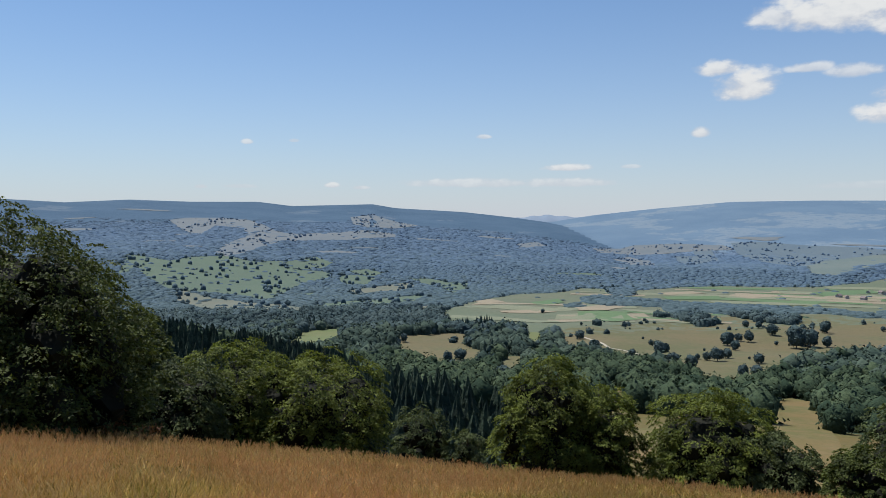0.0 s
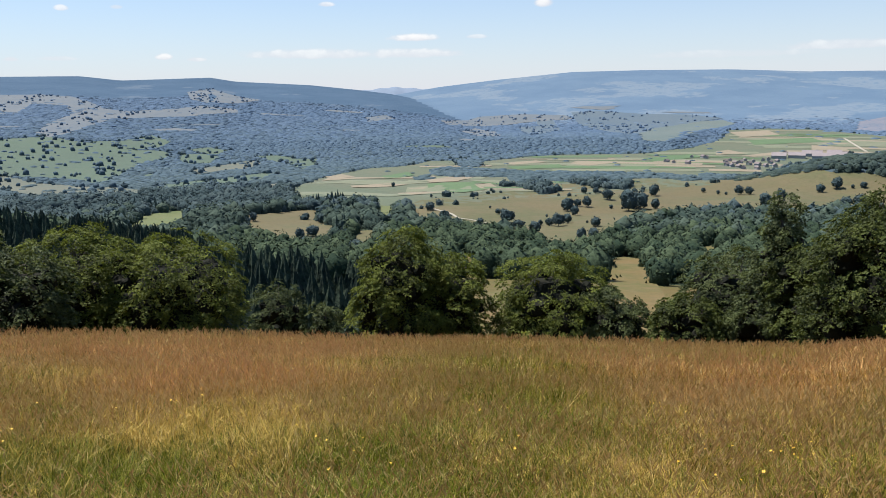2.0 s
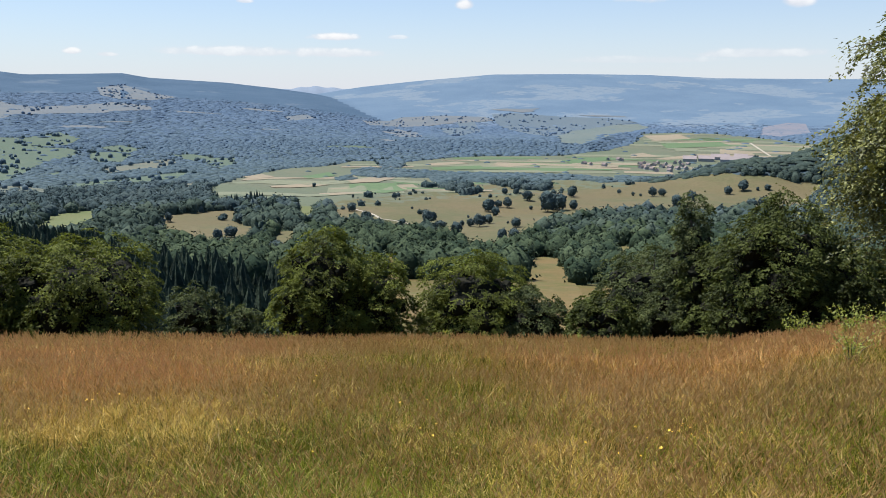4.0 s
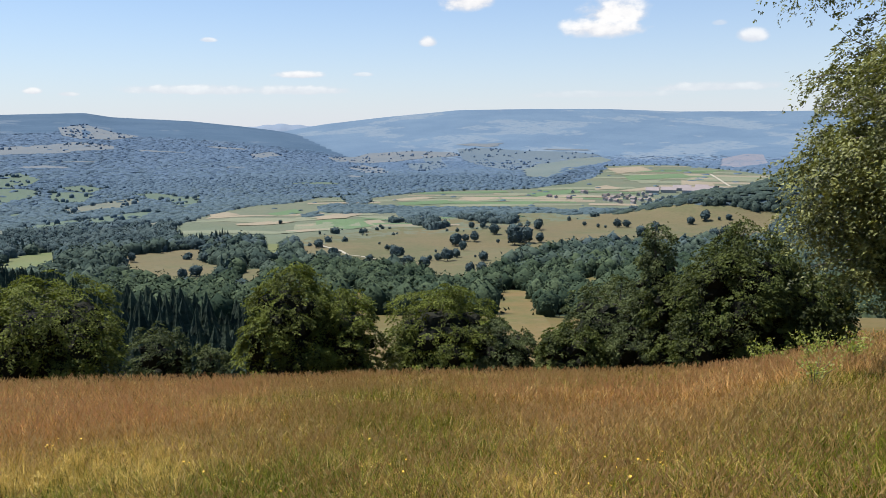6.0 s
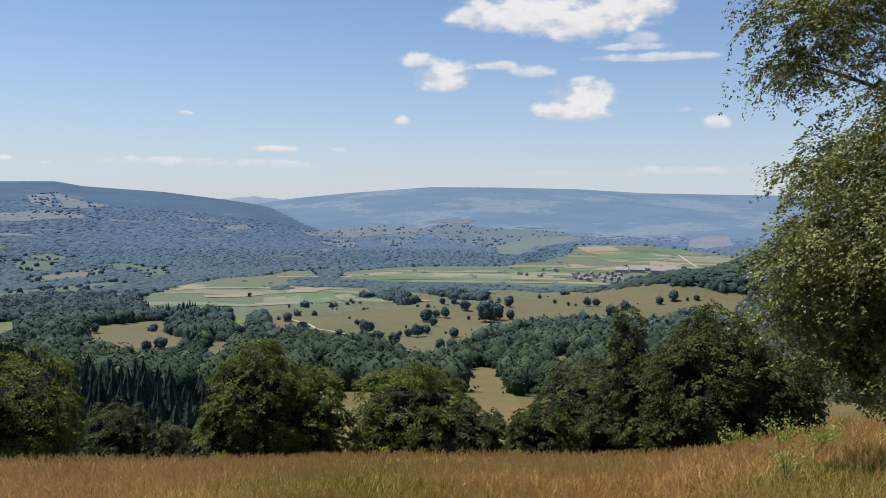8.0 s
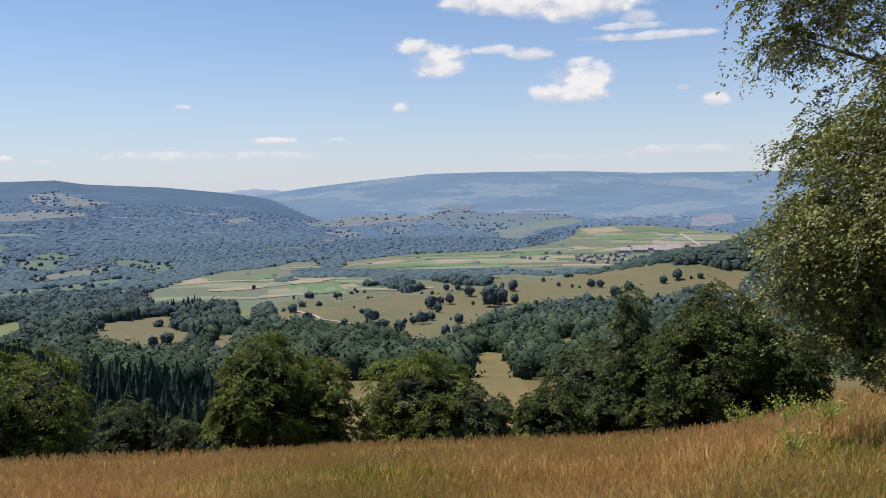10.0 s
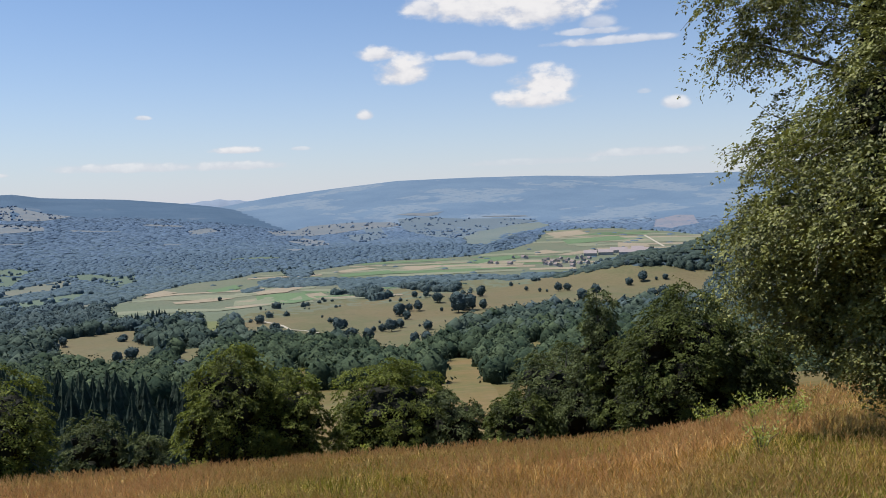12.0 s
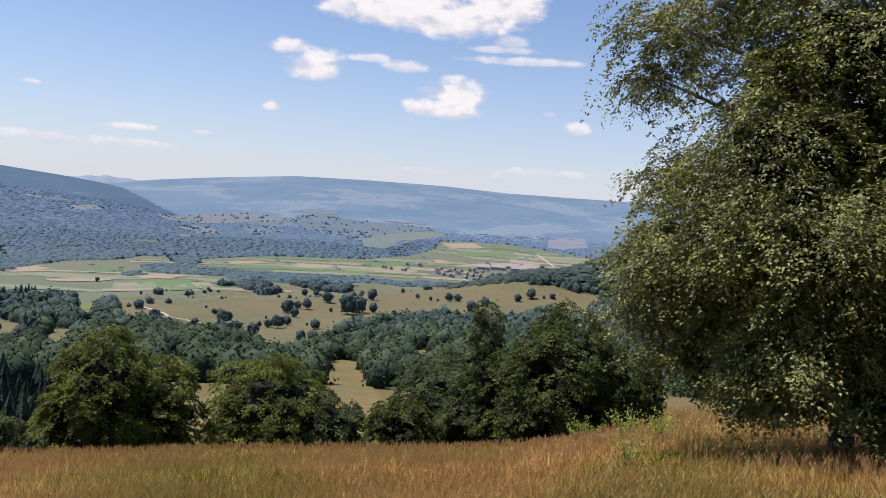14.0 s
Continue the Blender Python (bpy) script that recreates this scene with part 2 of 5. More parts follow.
# darker copy of the beech leaves, for trees that stand in shade
M_LEAF4 = leafy("beech leaves darkened for shade", (0.009, 0.014, 0.005), (0.092, 0.114, 0.026), 0.16, 1.6, 0.65, 0.12)
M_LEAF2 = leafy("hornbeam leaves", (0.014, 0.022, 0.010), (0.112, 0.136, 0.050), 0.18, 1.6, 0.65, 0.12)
# near-black, so that the inside of a crown reads as shade
M_INNER = land("crown core coloured near-black for shade", (0.010, 0.012, 0.006), (0.014, 0.014, 0.008), (0.008, 0.009, 0.005), 1.5)
M_LEAFWOOD = leafy("leaves of the slope woods", (0.018, 0.030, 0.013), (0.074, 0.094, 0.038), 0.12, 3.0, 0.6, 0.15)
# dark end stands in for the shaded gaps between birch sprays
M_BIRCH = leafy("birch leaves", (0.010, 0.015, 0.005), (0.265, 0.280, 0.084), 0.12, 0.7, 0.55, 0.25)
M_SHRUB = leafy("yellow-green shrub leaves", (0.13, 0.17, 0.03), (0.30, 0.32, 0.07), 0.4, 0.5)
M_RUSTY = leafy("withered leaves", (0.09, 0.04, 0.015), (0.22, 0.10, 0.04), 0.2, 0.5)
M_BARK = plain("grey brown bark", (0.10, 0.085, 0.07), 0.9, 0.4, 0.15)
# woods from the near slope to the hills, more haze put into the colour with distance: (up to this distance, darkest,
# lightest, size of stands, size of leaf relief, its strength)
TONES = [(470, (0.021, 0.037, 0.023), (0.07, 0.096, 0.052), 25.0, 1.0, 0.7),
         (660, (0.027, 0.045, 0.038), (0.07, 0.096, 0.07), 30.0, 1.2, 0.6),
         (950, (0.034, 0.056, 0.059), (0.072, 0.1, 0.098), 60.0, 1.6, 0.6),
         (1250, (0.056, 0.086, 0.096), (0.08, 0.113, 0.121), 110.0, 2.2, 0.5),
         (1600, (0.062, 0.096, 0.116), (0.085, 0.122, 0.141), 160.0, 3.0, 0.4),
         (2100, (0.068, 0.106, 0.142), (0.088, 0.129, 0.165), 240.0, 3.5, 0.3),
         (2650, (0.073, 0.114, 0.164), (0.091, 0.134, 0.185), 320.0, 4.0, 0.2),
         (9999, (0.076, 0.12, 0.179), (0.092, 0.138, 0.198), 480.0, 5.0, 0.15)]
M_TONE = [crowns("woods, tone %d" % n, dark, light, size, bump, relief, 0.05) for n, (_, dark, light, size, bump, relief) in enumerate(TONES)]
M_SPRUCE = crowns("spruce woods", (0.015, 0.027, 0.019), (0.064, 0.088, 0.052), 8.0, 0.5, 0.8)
# the spruce colour again, lifted and cooled for haze
M_SPRUCE2 = crowns("spruces further down paled for haze", (0.034, 0.058, 0.048), (0.076, 0.106, 0.082), 20.0, 0.8, 0.8)
# a cloud's shadow on the hill is put into this dark green
M_STEEP = crowns("woods of a steep hill, darkened for cloud shadow", (0.022, 0.039, 0.036), (0.052, 0.076, 0.058), 60.0, 2.0, 0.7)
# the plateau's haze is put into this pale blue
M_WOODS4 = crowns("woods of the far plateau tinted for haze", (0.088, 0.136, 0.204), (0.112, 0.160, 0.224), 420.0, 6.0, 0.1)
M_BLADE = grassy("green foot of the meadow", (0.030, 0.042, 0.004), (0.165, 0.182, 0.012), (0.52, 0.37, 0.085), (0.42, 0.20, 0.05), 0.36)
M_BLADE2 = grassy("mixed meadow grass", (0.040, 0.046, 0.004), (0.185, 0.182, 0.012), (0.52, 0.345, 0.085), (0.50, 0.22, 0.055), 0.52)
M_BLADE3 = grassy("reddish meadow grass", (0.062, 0.060, 0.007), (0.250, 0.225, 0.026), (0.64, 0.44, 0.14), (0.62, 0.30, 0.12), 0.68)
M_HEAD = grassy("seed heads of bent grass", (0.36, 0.21, 0.07), (0.46, 0.29, 0.10), (0.60, 0.40, 0.17), (0.56, 0.29, 0.13), 0.8)
M_FLOWER = plain("yellow petals", (0.62, 0.38, 0.01), 0.6, 0.2, 0.02)
# haze over the village is put into the house wall and roof colours
M_WALL = plain("limewashed wall", (0.30, 0.30, 0.30), 0.9, 0.1, 3)
M_ROOF = plain("clay tile roof greyed for haze", (0.165, 0.135, 0.13), 0.85, 0.3, 2)
M_SHED = plain("pale sheet roof", (0.24, 0.205, 0.20), 0.7, 0.15, 8)

# ---- land form ----
def ramp01(a, b, v):
    u = np.clip((v - a) / (b - a), 0, 1)
    return u * u * (3 - 2 * u)


def swell(x, y, size, seed):
    """A smooth rolling from -1 to 1, as a few crossed waves."""
    k, out = 2 * math.pi / size, 0
    for n in range(5):
        a = seed + 2.399 * n
        out = out + np.sin(k * (0.7 + 0.23 * n) * (x * math.cos(a) + y * math.sin(a)) + 1.7 * n + seed)
    return out / 3


def height(x, y, which=False):
    """Height of the bare ground, the eye of the first moment being at 0."""
    x, y = np.asarray(x, float), np.asarray(y, float)
    r, az = np.hypot(x, y), np.degrees(np.arctan2(-x, y))
    s = 0.292 * x + 0.956 * y
    # the meadow slope, steeper past its brow
    past = (0.4 * s + 0.6 * r - 46 - 40 * ramp01(43, 48, -az)) / 5
    near = -1.7 - 0.295 * np.maximum(s, -80) - 0.17 * 5 * np.logaddexp(0, np.minimum(past, 12))
    near = near + 0.10 * swell(x, y, 16, 1.0) * ramp01(3, 14, r)
    near = near + 0.021 * np.minimum(r, 70) * ramp01(36, 49, -az) * (1 - ramp01(75, 110, -az))
    # down to the valley floor
    valley = np.interp(r, [0, 60, 100, 150, 200, 350, 500, 700, 950, 1200, 1600, 2600, 3200, 5000],
                       [-8, -22, -36, -45, -53, -79, -92, -103, -116, -130, -140, -140, -136, -136])
    valley = valley + 3.0 * swell(x, y, 210, 2.0) * ramp01(200, 400, r) * (1 - ramp01(900, 1300, r))
    # wooded hill range on the one side
    foot = np.interp(az, [-40, -31.9, -27.5, -23, -10, 0, 12, 30], [3000, 2400, 1720, 1680, 1620, 1560, 1300, 1150])
    crest = 4200 * np.tan(np.radians(np.interp(az, [-20, -13.4, -10.9, -7.4, -4.9, -1.5, 3.5, 5.2, 11, 13.4, 18, 22, 26, 30, 60],
                                                [-3, -1.8, -1.2, -.45, -.11, .27, .56, .85, .7, 1.0, .98, 1.1, .88, 1.1, .8])))
    u = (r - foot) / (4200 - foot)
    rise = np.clip(u, 0, 1) * (0.8 + 0.2 * np.clip(u, 0, 1)) - 0.25 * np.clip(u - 1, 0, 1)
    rise = rise - 0.05 * np.sin(np.clip(u, 0, 1) * 9.4) * np.sin(np.radians(az * 9) + 0.6)
    crest = crest + 5
    hills = valley + np.maximum(crest - valley, 0) * np.maximum(rise, 0)
    # the long plateau across the valley
    top = 4700 * np.tan(np.radians(np.interp(az, [-70, -43, -36, -31, -25.6, -20.4, -15, -10.9, -8.1, -4, 0],
                                              [.6, .65, .7, .93, .98, .93, .45, .0, -.45, -1.2, -2.5])))
    top = top + 7
    v = (r - 2950) / (4700 - 2950)
    far = valley + np.maximum(top - valley, 0) * np.clip(v, 0, 1) ** 1.2 * (1 - 0.3 * np.clip((r - 4700) / 300, 0, 1))
    far = far + 16 * np.clip(v, 0, 1) * (1 - np.clip(v, 0, 1)) * swell(x, y, 900, 3.0)
    if which:
        return far > hills
    land = np.maximum(hills, far)
    # low wooded rise on the valley floor, and a steep hill beside the meadows
    w = ramp01(0, 1, (r - foot) / 330) * (1 - ramp01(0.3, 1.0, (r - foot) / 900))
    land = land + 15 * w * ramp01(-32, -28, az) * (1 - ramp01(-16, -6, az))
    land = land + 70 * ramp01(-280, -150, -np.hypot(x - 891, y - 669)) + 36 * np.exp(-((x - 627) ** 2 + (y - 779) ** 2) / (2 * 62.0 ** 2))
    land = land + 26 * np.exp(-((x + 155) ** 2 + (y - 320) ** 2) / (2 * 68.0 ** 2))
    # around and behind: the hilltop goes on
    ahead = ramp01(-0.35, 0.15, s / np.maximum(r, 1))
    w = ramp01(70, 150, r) * ahead
    knoll = 7.5 * np.exp(-((x - 79) ** 2 + (y - 71) ** 2) / (2 * 15.0 ** 2))
    return near * (1 - w) + land * w + knoll


def beyond(x, y):
    """Whether the ground there belongs to the long plateau across the valley."""
    return height(x, y, True)


# ---- mesh helpers ----
def mesh_of(name, verts, faces, mats, smooth=False, slots=None):
    """A mesh from arrays; all faces have the same number of corners."""
    verts, faces = np.asarray(verts, np.float32), np.asarray(faces, np.int32)
    me = bpy.data.meshes.new(name)
    me.vertices.add(len(verts))
    me.vertices.foreach_set("co", verts.ravel())
    me.loops.add(faces.size)
    me.loops.foreach_set("vertex_index", faces.ravel())
    me.polygons.add(len(faces))
    me.polygons.foreach_set("loop_start", np.arange(len(faces), dtype=np.int32) * faces.shape[1])
    me.polygons.foreach_set("use_smooth", np.full(len(faces), smooth))
    if slots is not None:
        me.polygons.foreach_set("material_index", np.asarray(slots, np.int32))
    for mat in mats:
        me.materials.append(mat)
    me.update(calc_edges=True)
    me.validate()
    return me


def under(ob, parent):
    ob.parent = parent
    return ob


def dome_shape(sub, keep_above, seed, lumps):
    """Vertices and triangles of an uneven crown, about 1 in radius, standing on z = -0.6."""
    bm = bmesh.new()
    bmesh.ops.create_icosphere(bm, subdivisions=sub, radius=1.0)
    bmesh.ops.delete(bm, geom=[f for f in bm.faces if f.calc_center_median().z < keep_above], context="FACES")
    bmesh.ops.delete(bm, geom=[v for v in bm.verts if not v.link_faces], context="VERTS")
    bm.verts.index_update()
    v = np.array([tuple(p.co) for p in bm.verts])
    f = np.array([[p.index for p in q.verts] for q in bm.faces])
    bm.free()
    rng = np.random.default_rng(seed)
    out_v, out_f = [], []
    for n in range(lumps):
        bump = np.array([noise.noise(Vector(p) * 1.9 + Vector((seed * 3.1, n * 7.7, 0))) for p in v])
        p = v * (1 + 0.45 * bump[:, None] + rng.normal(0, 0.075, (len(v), 1)))
        if lumps > 1:
            a = n * 2.4 + seed
            k = 0.62 if n else 0.8
            p = p * k + (np.array([math.cos(a) * 0.5, math.sin(a) * 0.5, rng.uniform(-0.3, 0.35)]) if n else (0, 0, 0.25))
        out_f.append(f + sum(len(q) for q in out_v))
        out_v.append(p)
    return np.vstack(out_v), np.vstack(out_f)


def small_dome(seed, sides=6):
    """A crown a few metres high that stays far off: two uneven rings and a top."""
    rng = np.random.default_rng(seed)
    a = np.arange(sides) * 2 * math.pi / sides
    rings = [np.stack([np.cos(a + t) * q, np.sin(a + t) * q, np.full(sides, z)], -1) * rng.uniform(0.8, 1.2, (sides, 1)) for q, z, t in ((1.0, 0.05, 0), (0.78, 0.62, 0.5))]
    k = np.arange(sides)
    m = (k + 1) % sides
    f = np.concatenate([np.stack([k, m, k + sides], -1), np.stack([m, m + sides, k + sides], -1), np.stack([k + sides, m + sides, np.full(sides, 2 * sides)], -1)])
    return np.vstack(rings + [np.array([(0.1, 0, 1.0)])]), f


def leafy_shape(seed, sub, count, size, low=-0.7, core=0.96):
    """A crown about 1 in radius: an uneven body clad in leaf clumps that break its outline."""
    v, f = dome_shape(sub, low, seed, 1)
    rng = np.random.default_rng(seed + 500)
    d = rng.normal(0, 1, (count * 3, 3))
    d /= np.linalg.norm(d, axis=1, keepdims=True)
    d = d[d[:, 2] > low - 0.05][:count]
    bump = np.array([noise.noise(Vector(p) * 1.9 + Vector((seed * 3.1, 0, 0))) for p in d])
    c = d * ((1 + 0.45 * bump) * rng.uniform(0.88, 1.05, len(d)))[:, None]
    n = d * 0.6 + rng.normal(0, 0.6, d.shape) + (0, 0, 0.9)
    n /= np.linalg.norm(n, axis=1, keepdims=True)
    a = np.cross(n, rng.normal(0, 1, d.shape))
    a /= np.linalg.norm(a, axis=1, keepdims=True)
    b = np.cross(n, a)
    s = (size * rng.uniform(0.6, 1.4, len(d)))[:, None]
    t = np.stack([c + a * s, c - a * s * 0.5 + b * s * 0.8, c - a * s * 0.5 - b * s * 0.8], 1).reshape(-1, 3)
    return np.vstack([v * core, t]), np.vstack([f, np.arange(len(d) * 3).reshape(-1, 3) + len(v)])


def spruce_shape(seed, sides=7, tiers=5):
    """A spruce of height 1: ragged skirts one above the other."""
    rng = np.random.default_rng(seed)
    v, f = [], []
    for n in range(tiers):
        low, top = n / tiers * 0.92, min(1.0, (n + 1.9) / tiers * 0.92 + 0.05)
        rad = 0.19 * (1 - n / tiers * 0.9)
        base = len(v)
        for k in range(sides * 2):
            a = math.pi * k / sides + n
            q = rad * (1.0 if k % 2 else 0.62) * rng.uniform(0.85, 1.15)
            v.append((q * math.cos(a), q * math.sin(a), low - (0.03 if k % 2 else -0.01)))
        v.append((0, 0, top))
        for k in range(sides * 2):
            f.append((base + k, base + (k + 1) % (sides * 2), base + sides * 2))
    return np.array(v), np.array(f)


def scatter(shapes, x, y, z, wide, tall, rng):
    """Many crowns as two arrays."""
    vs, fs, count = [], [], 0
    pick, turn = rng.integers(0, len(shapes), len(x)), rng.uniform(0, 2 * math.pi, len(x))
    for k, (v, f) in enumerate(shapes):
        i = np.where(pick == k)[0]
        if not len(i):
            continue
        c, s = np.cos(turn[i])[:, None], np.sin(turn[i])[:, None]
        px = (v[:, 0] * c - v[:, 1] * s) * wide[i][:, None] + x[i][:, None]
        py = (v[:, 0] * s + v[:, 1] * c) * wide[i][:, None] + y[i][:, None]
        pz = v[:, 2] * tall[i][:, None] + z[i][:, None]
        vs.append(np.stack([px, py, pz], -1).reshape(-1, 3))
        fs.append((f[None] + (np.arange(len(i)) * len(v))[:, None, None]).reshape(-1, 3) + count)
        count += len(i) * len(v)
    return np.vstack(vs), np.vstack(fs)


def inside(x, y, polygon):
    p = np.asarray(polygon, float)
    hit = np.zeros(np.shape(x), bool)
    for (ax, ay), (bx, by) in zip(p, np.roll(p, -1, 0)):
        if ay != by:
            hit ^= ((ay > y) != (by > y)) & (x < (bx - ax) * (y - ay) / (by - ay) + ax)
    return hit


# ---- ground ----
GRID_AZ = np.concatenate([np.arange(-72, 38, 0.4), np.arange(38, 288, 4)])
GRID_R = np.concatenate([np.linspace(0.6, 60, 60), np.geomspace(61.5, 1000, 90), np.geomspace(1015, 4960, 90)])


def on_mesh(x, y):
    """Height of the ground's mesh, between the knots of its grid."""
    a, r = math.degrees(math.atan2(-x, y)), math.hypot(x, y)
    i, j = np.searchsorted(GRID_AZ, a) - 1, np.searchsorted(GRID_R, r) - 1
    u, v = (a - GRID_AZ[i]) / (GRID_AZ[i + 1] - GRID_AZ[i]), (r - GRID_R[j]) / (GRID_R[j + 1] - GRID_R[j])
    qa, qr = np.radians(GRID_AZ[[i, i, i + 1, i + 1]]), GRID_R[[j, j + 1, j, j + 1]]
    z = height(-np.sin(qa) * qr, np.cos(qa) * qr)
    return float((z[0] * (1 - v) + z[1] * v) * (1 - u) + (z[2] * (1 - v) + z[3] * v) * u)


def make_ground():
    az, rad = GRID_AZ, GRID_R
    a, r = np.meshgrid(np.radians(az), rad, indexing="ij")
    x, y = -np.sin(a) * r, np.cos(a) * r
    v = np.stack([x, y, height(x, y)], -1).reshape(-1, 3)
    na, nr = len(az), len(rad)
    i, j = np.meshgrid(np.arange(na), np.arange(nr - 1), indexing="ij")
    k = (i + 1) % na
    f = np.stack([i * nr + j, i * nr + j + 1, k * nr + j + 1, k * nr + j], -1).reshape(-1, 4)
    rr = np.broadcast_to(rad[:-1], (na, nr - 1)).ravel()
    aa = np.broadcast_to(az[:, None], (na, nr - 1)).ravel()
    over = beyond(v[:, 0], v[:, 1]).reshape(na, nr)[:, 1:].ravel()
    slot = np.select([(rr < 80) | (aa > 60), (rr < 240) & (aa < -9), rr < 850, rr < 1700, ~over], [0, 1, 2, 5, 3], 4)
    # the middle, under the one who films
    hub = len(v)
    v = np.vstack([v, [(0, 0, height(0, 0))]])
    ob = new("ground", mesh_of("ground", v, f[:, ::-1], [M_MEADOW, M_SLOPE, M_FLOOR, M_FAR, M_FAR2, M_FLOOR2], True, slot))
    tagged(ob, "hilltop meadow falling to a broad valley and far wooded hills", "ground", kind="structure")
    ring = np.arange(na) * nr
    cap = mesh_of("ground_cap", np.vstack([v[ring], v[hub:]]), [(q, (q + 1) % na, na) for q in range(na)], [M_MEADOW], True)
    tagged(new("ground", cap), "trodden dry meadow turf underfoot", "ground", kind="structure")


make_ground()


def faint_range():
    """The last pale range, showing in the gap between the hills."""
    v, f = [], []
    for k in range(60):
        a = radians(1.0 - 0.25 * k)
        top = 4940 * math.tan(radians(float(np.interp(k, [0, 20, 34, 46, 59], [-1.2, -0.25, 0.12, -0.1, -0.6])))) + 3 * math.sin(k * 1.3)
        for r, z in ((4900, -140), (4940, top), (4956, top - 25), (4958, -140)):
            v.append((-math.sin(a) * r, math.cos(a) * r, z))
    f = [(4 * k + j, 4 * k + j + 1, 4 * k + j + 5, 4 * k + j + 4) for k in range(59) for j in range(3)]
    tagged(new("backdrop", mesh_of("backdrop", v, f, [M_RANGE], True)), "faint range at the horizon, haze-tinted pale blue", "mountains", kind="structure")


faint_range()
OPEN, WOOD = [], []
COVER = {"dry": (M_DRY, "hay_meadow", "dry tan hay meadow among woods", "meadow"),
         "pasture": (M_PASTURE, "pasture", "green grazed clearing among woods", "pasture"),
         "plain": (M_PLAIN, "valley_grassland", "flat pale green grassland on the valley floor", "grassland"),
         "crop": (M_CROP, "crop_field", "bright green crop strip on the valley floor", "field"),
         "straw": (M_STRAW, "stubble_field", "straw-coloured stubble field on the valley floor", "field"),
         "haze_field": (M_PALE, "upland_pasture", "grassy upland beyond the plain, paled for haze", "pasture"),
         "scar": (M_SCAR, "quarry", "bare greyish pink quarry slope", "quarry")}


def drape(polygon, lift, step):
    """A patch of land cover: the outline filled, cut fine and laid on the ground."""
    bm = bmesh.new()
    ring = []
    p = [Vector(q) for q in polygon]
    for a, b in zip(p, p[1:] + p[:1]):
        n = max(1, int((b - a).length / step))
        ring += [a.lerp(b, k / n) for k in range(n)]
    verts = [bm.verts.new((q.x, q.y, 0)) for q in ring]
    bmesh.ops.triangulate(bm, faces=[bm.faces.new(verts)])
    for _ in range(5):
        long = [e for e in bm.edges if e.calc_length() > 1.6 * step]
        if not long:
            break
        bmesh.ops.subdivide_edges(bm, edges=long, cuts=1)
        bmesh.ops.triangulate(bm, faces=[f for f in bm.faces if len(f.verts) > 3])
    for q in bm.verts:
        q.co.z = on_mesh(q.co.x, q.co.y) + lift
    bmesh.ops.recalc_face_normals(bm, faces=bm.faces)
    if bm.faces and sum(f.normal.z for f in bm.faces) < 0:
        bmesh.ops.reverse_faces(bm, faces=bm.faces)
    return bm


def cover(kind, polygon):
    if kind == "copse":
        WOOD.append(polygon)
        return
    mat, name, label, category = COVER[kind]
    far = math.hypot(*polygon[0])
    if kind in ("crop", "straw"):
        lift = 1.1
    else:
        OPEN.append((kind, polygon))
        lift = 0.5 if far < 900 else 0.7 if far < 2000 else 1.1
    # land further off takes the colours that include haze
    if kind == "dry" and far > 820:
        mat, name, label = M_DRYMID if far < 1800 else M_DRYFAR, "hillside_pasture", "dry clearing on the wooded hills, paled for haze"
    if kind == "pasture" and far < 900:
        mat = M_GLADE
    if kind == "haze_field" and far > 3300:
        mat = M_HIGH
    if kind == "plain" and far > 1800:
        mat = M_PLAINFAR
    if kind == "dry" and far < 460:
        mat, label = M_DRYNEAR, "small orange-brown meadow between trees"
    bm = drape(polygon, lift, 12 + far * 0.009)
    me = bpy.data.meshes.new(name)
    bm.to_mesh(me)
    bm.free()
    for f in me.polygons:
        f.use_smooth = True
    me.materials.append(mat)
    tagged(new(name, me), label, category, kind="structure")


cover("pasture", [(-731, 1793), (-607, 1718), (-593, 1832), (-533, 1901), (-460, 1834), (-376, 1813), (-338, 1754), (-288, 1760), (-253, 1744), (-243, 1632), (-273, 1563), (-277, 1436), (-271, 1259), (-276, 1203), (-328, 1268), (-402, 1298), (-462, 1306), (-497, 1351), (-585, 1502), (-619, 1558), (-599, 1418), (-660, 1597)])
cover("dry", [(-460, 1315), (-419, 1291), (-370, 1236), (-319, 1199), (-258, 1125), (-196, 1053), (-164, 1002), (-152, 820), (-211, 918), (-254, 903), (-333, 1037), (-408, 1189)])
cover("pasture", [(-443, 1845), (-391, 1886), (-331, 2023), (-274, 1934), (-283, 1813), (-325, 1755), (-379, 1766)])
cover("dry", [(-1026, 2911), (-1001, 3028), (-869, 3069), (-744, 2971), (-646, 2780), (-551, 2573), (-468, 2531), (-347, 2591), (-280, 2668), (-163, 2660), (-156, 2553), (-287, 2397), (-388, 2375), (-480, 2320), (-498, 2108), (-508, 1967), (-527, 1882), (-573, 1944), (-608, 2172), (-603, 2406), (-681, 2641), (-804, 2734), (-758, 2453), (-830, 2510), (-934, 2716)])
cover("dry", [(-407, 3410), (-327, 3619), (-201, 3284), (-99, 3095), (-175, 2859), (-269, 2758), (-336, 2900)])
cover("pasture", [(-230, 1710), (-180, 1714), (-144, 1659), (-150, 1529), (-182, 1521), (-217, 1599)])
cover("dry", [(-106, 1542), (-75, 1599), (-55, 1529), (-75, 1384), (-114, 1370), (-145, 1289), (-174, 1408)])
cover("pasture", [(-180, 1097), (-155, 1155), (-119, 1211), (-108, 1022), (-134, 997), (-154, 984)])
cover("pasture", [(-125, 1188), (-77, 1253), (-33, 1313), (-27, 1250), (-65, 1062), (-98, 1003)])
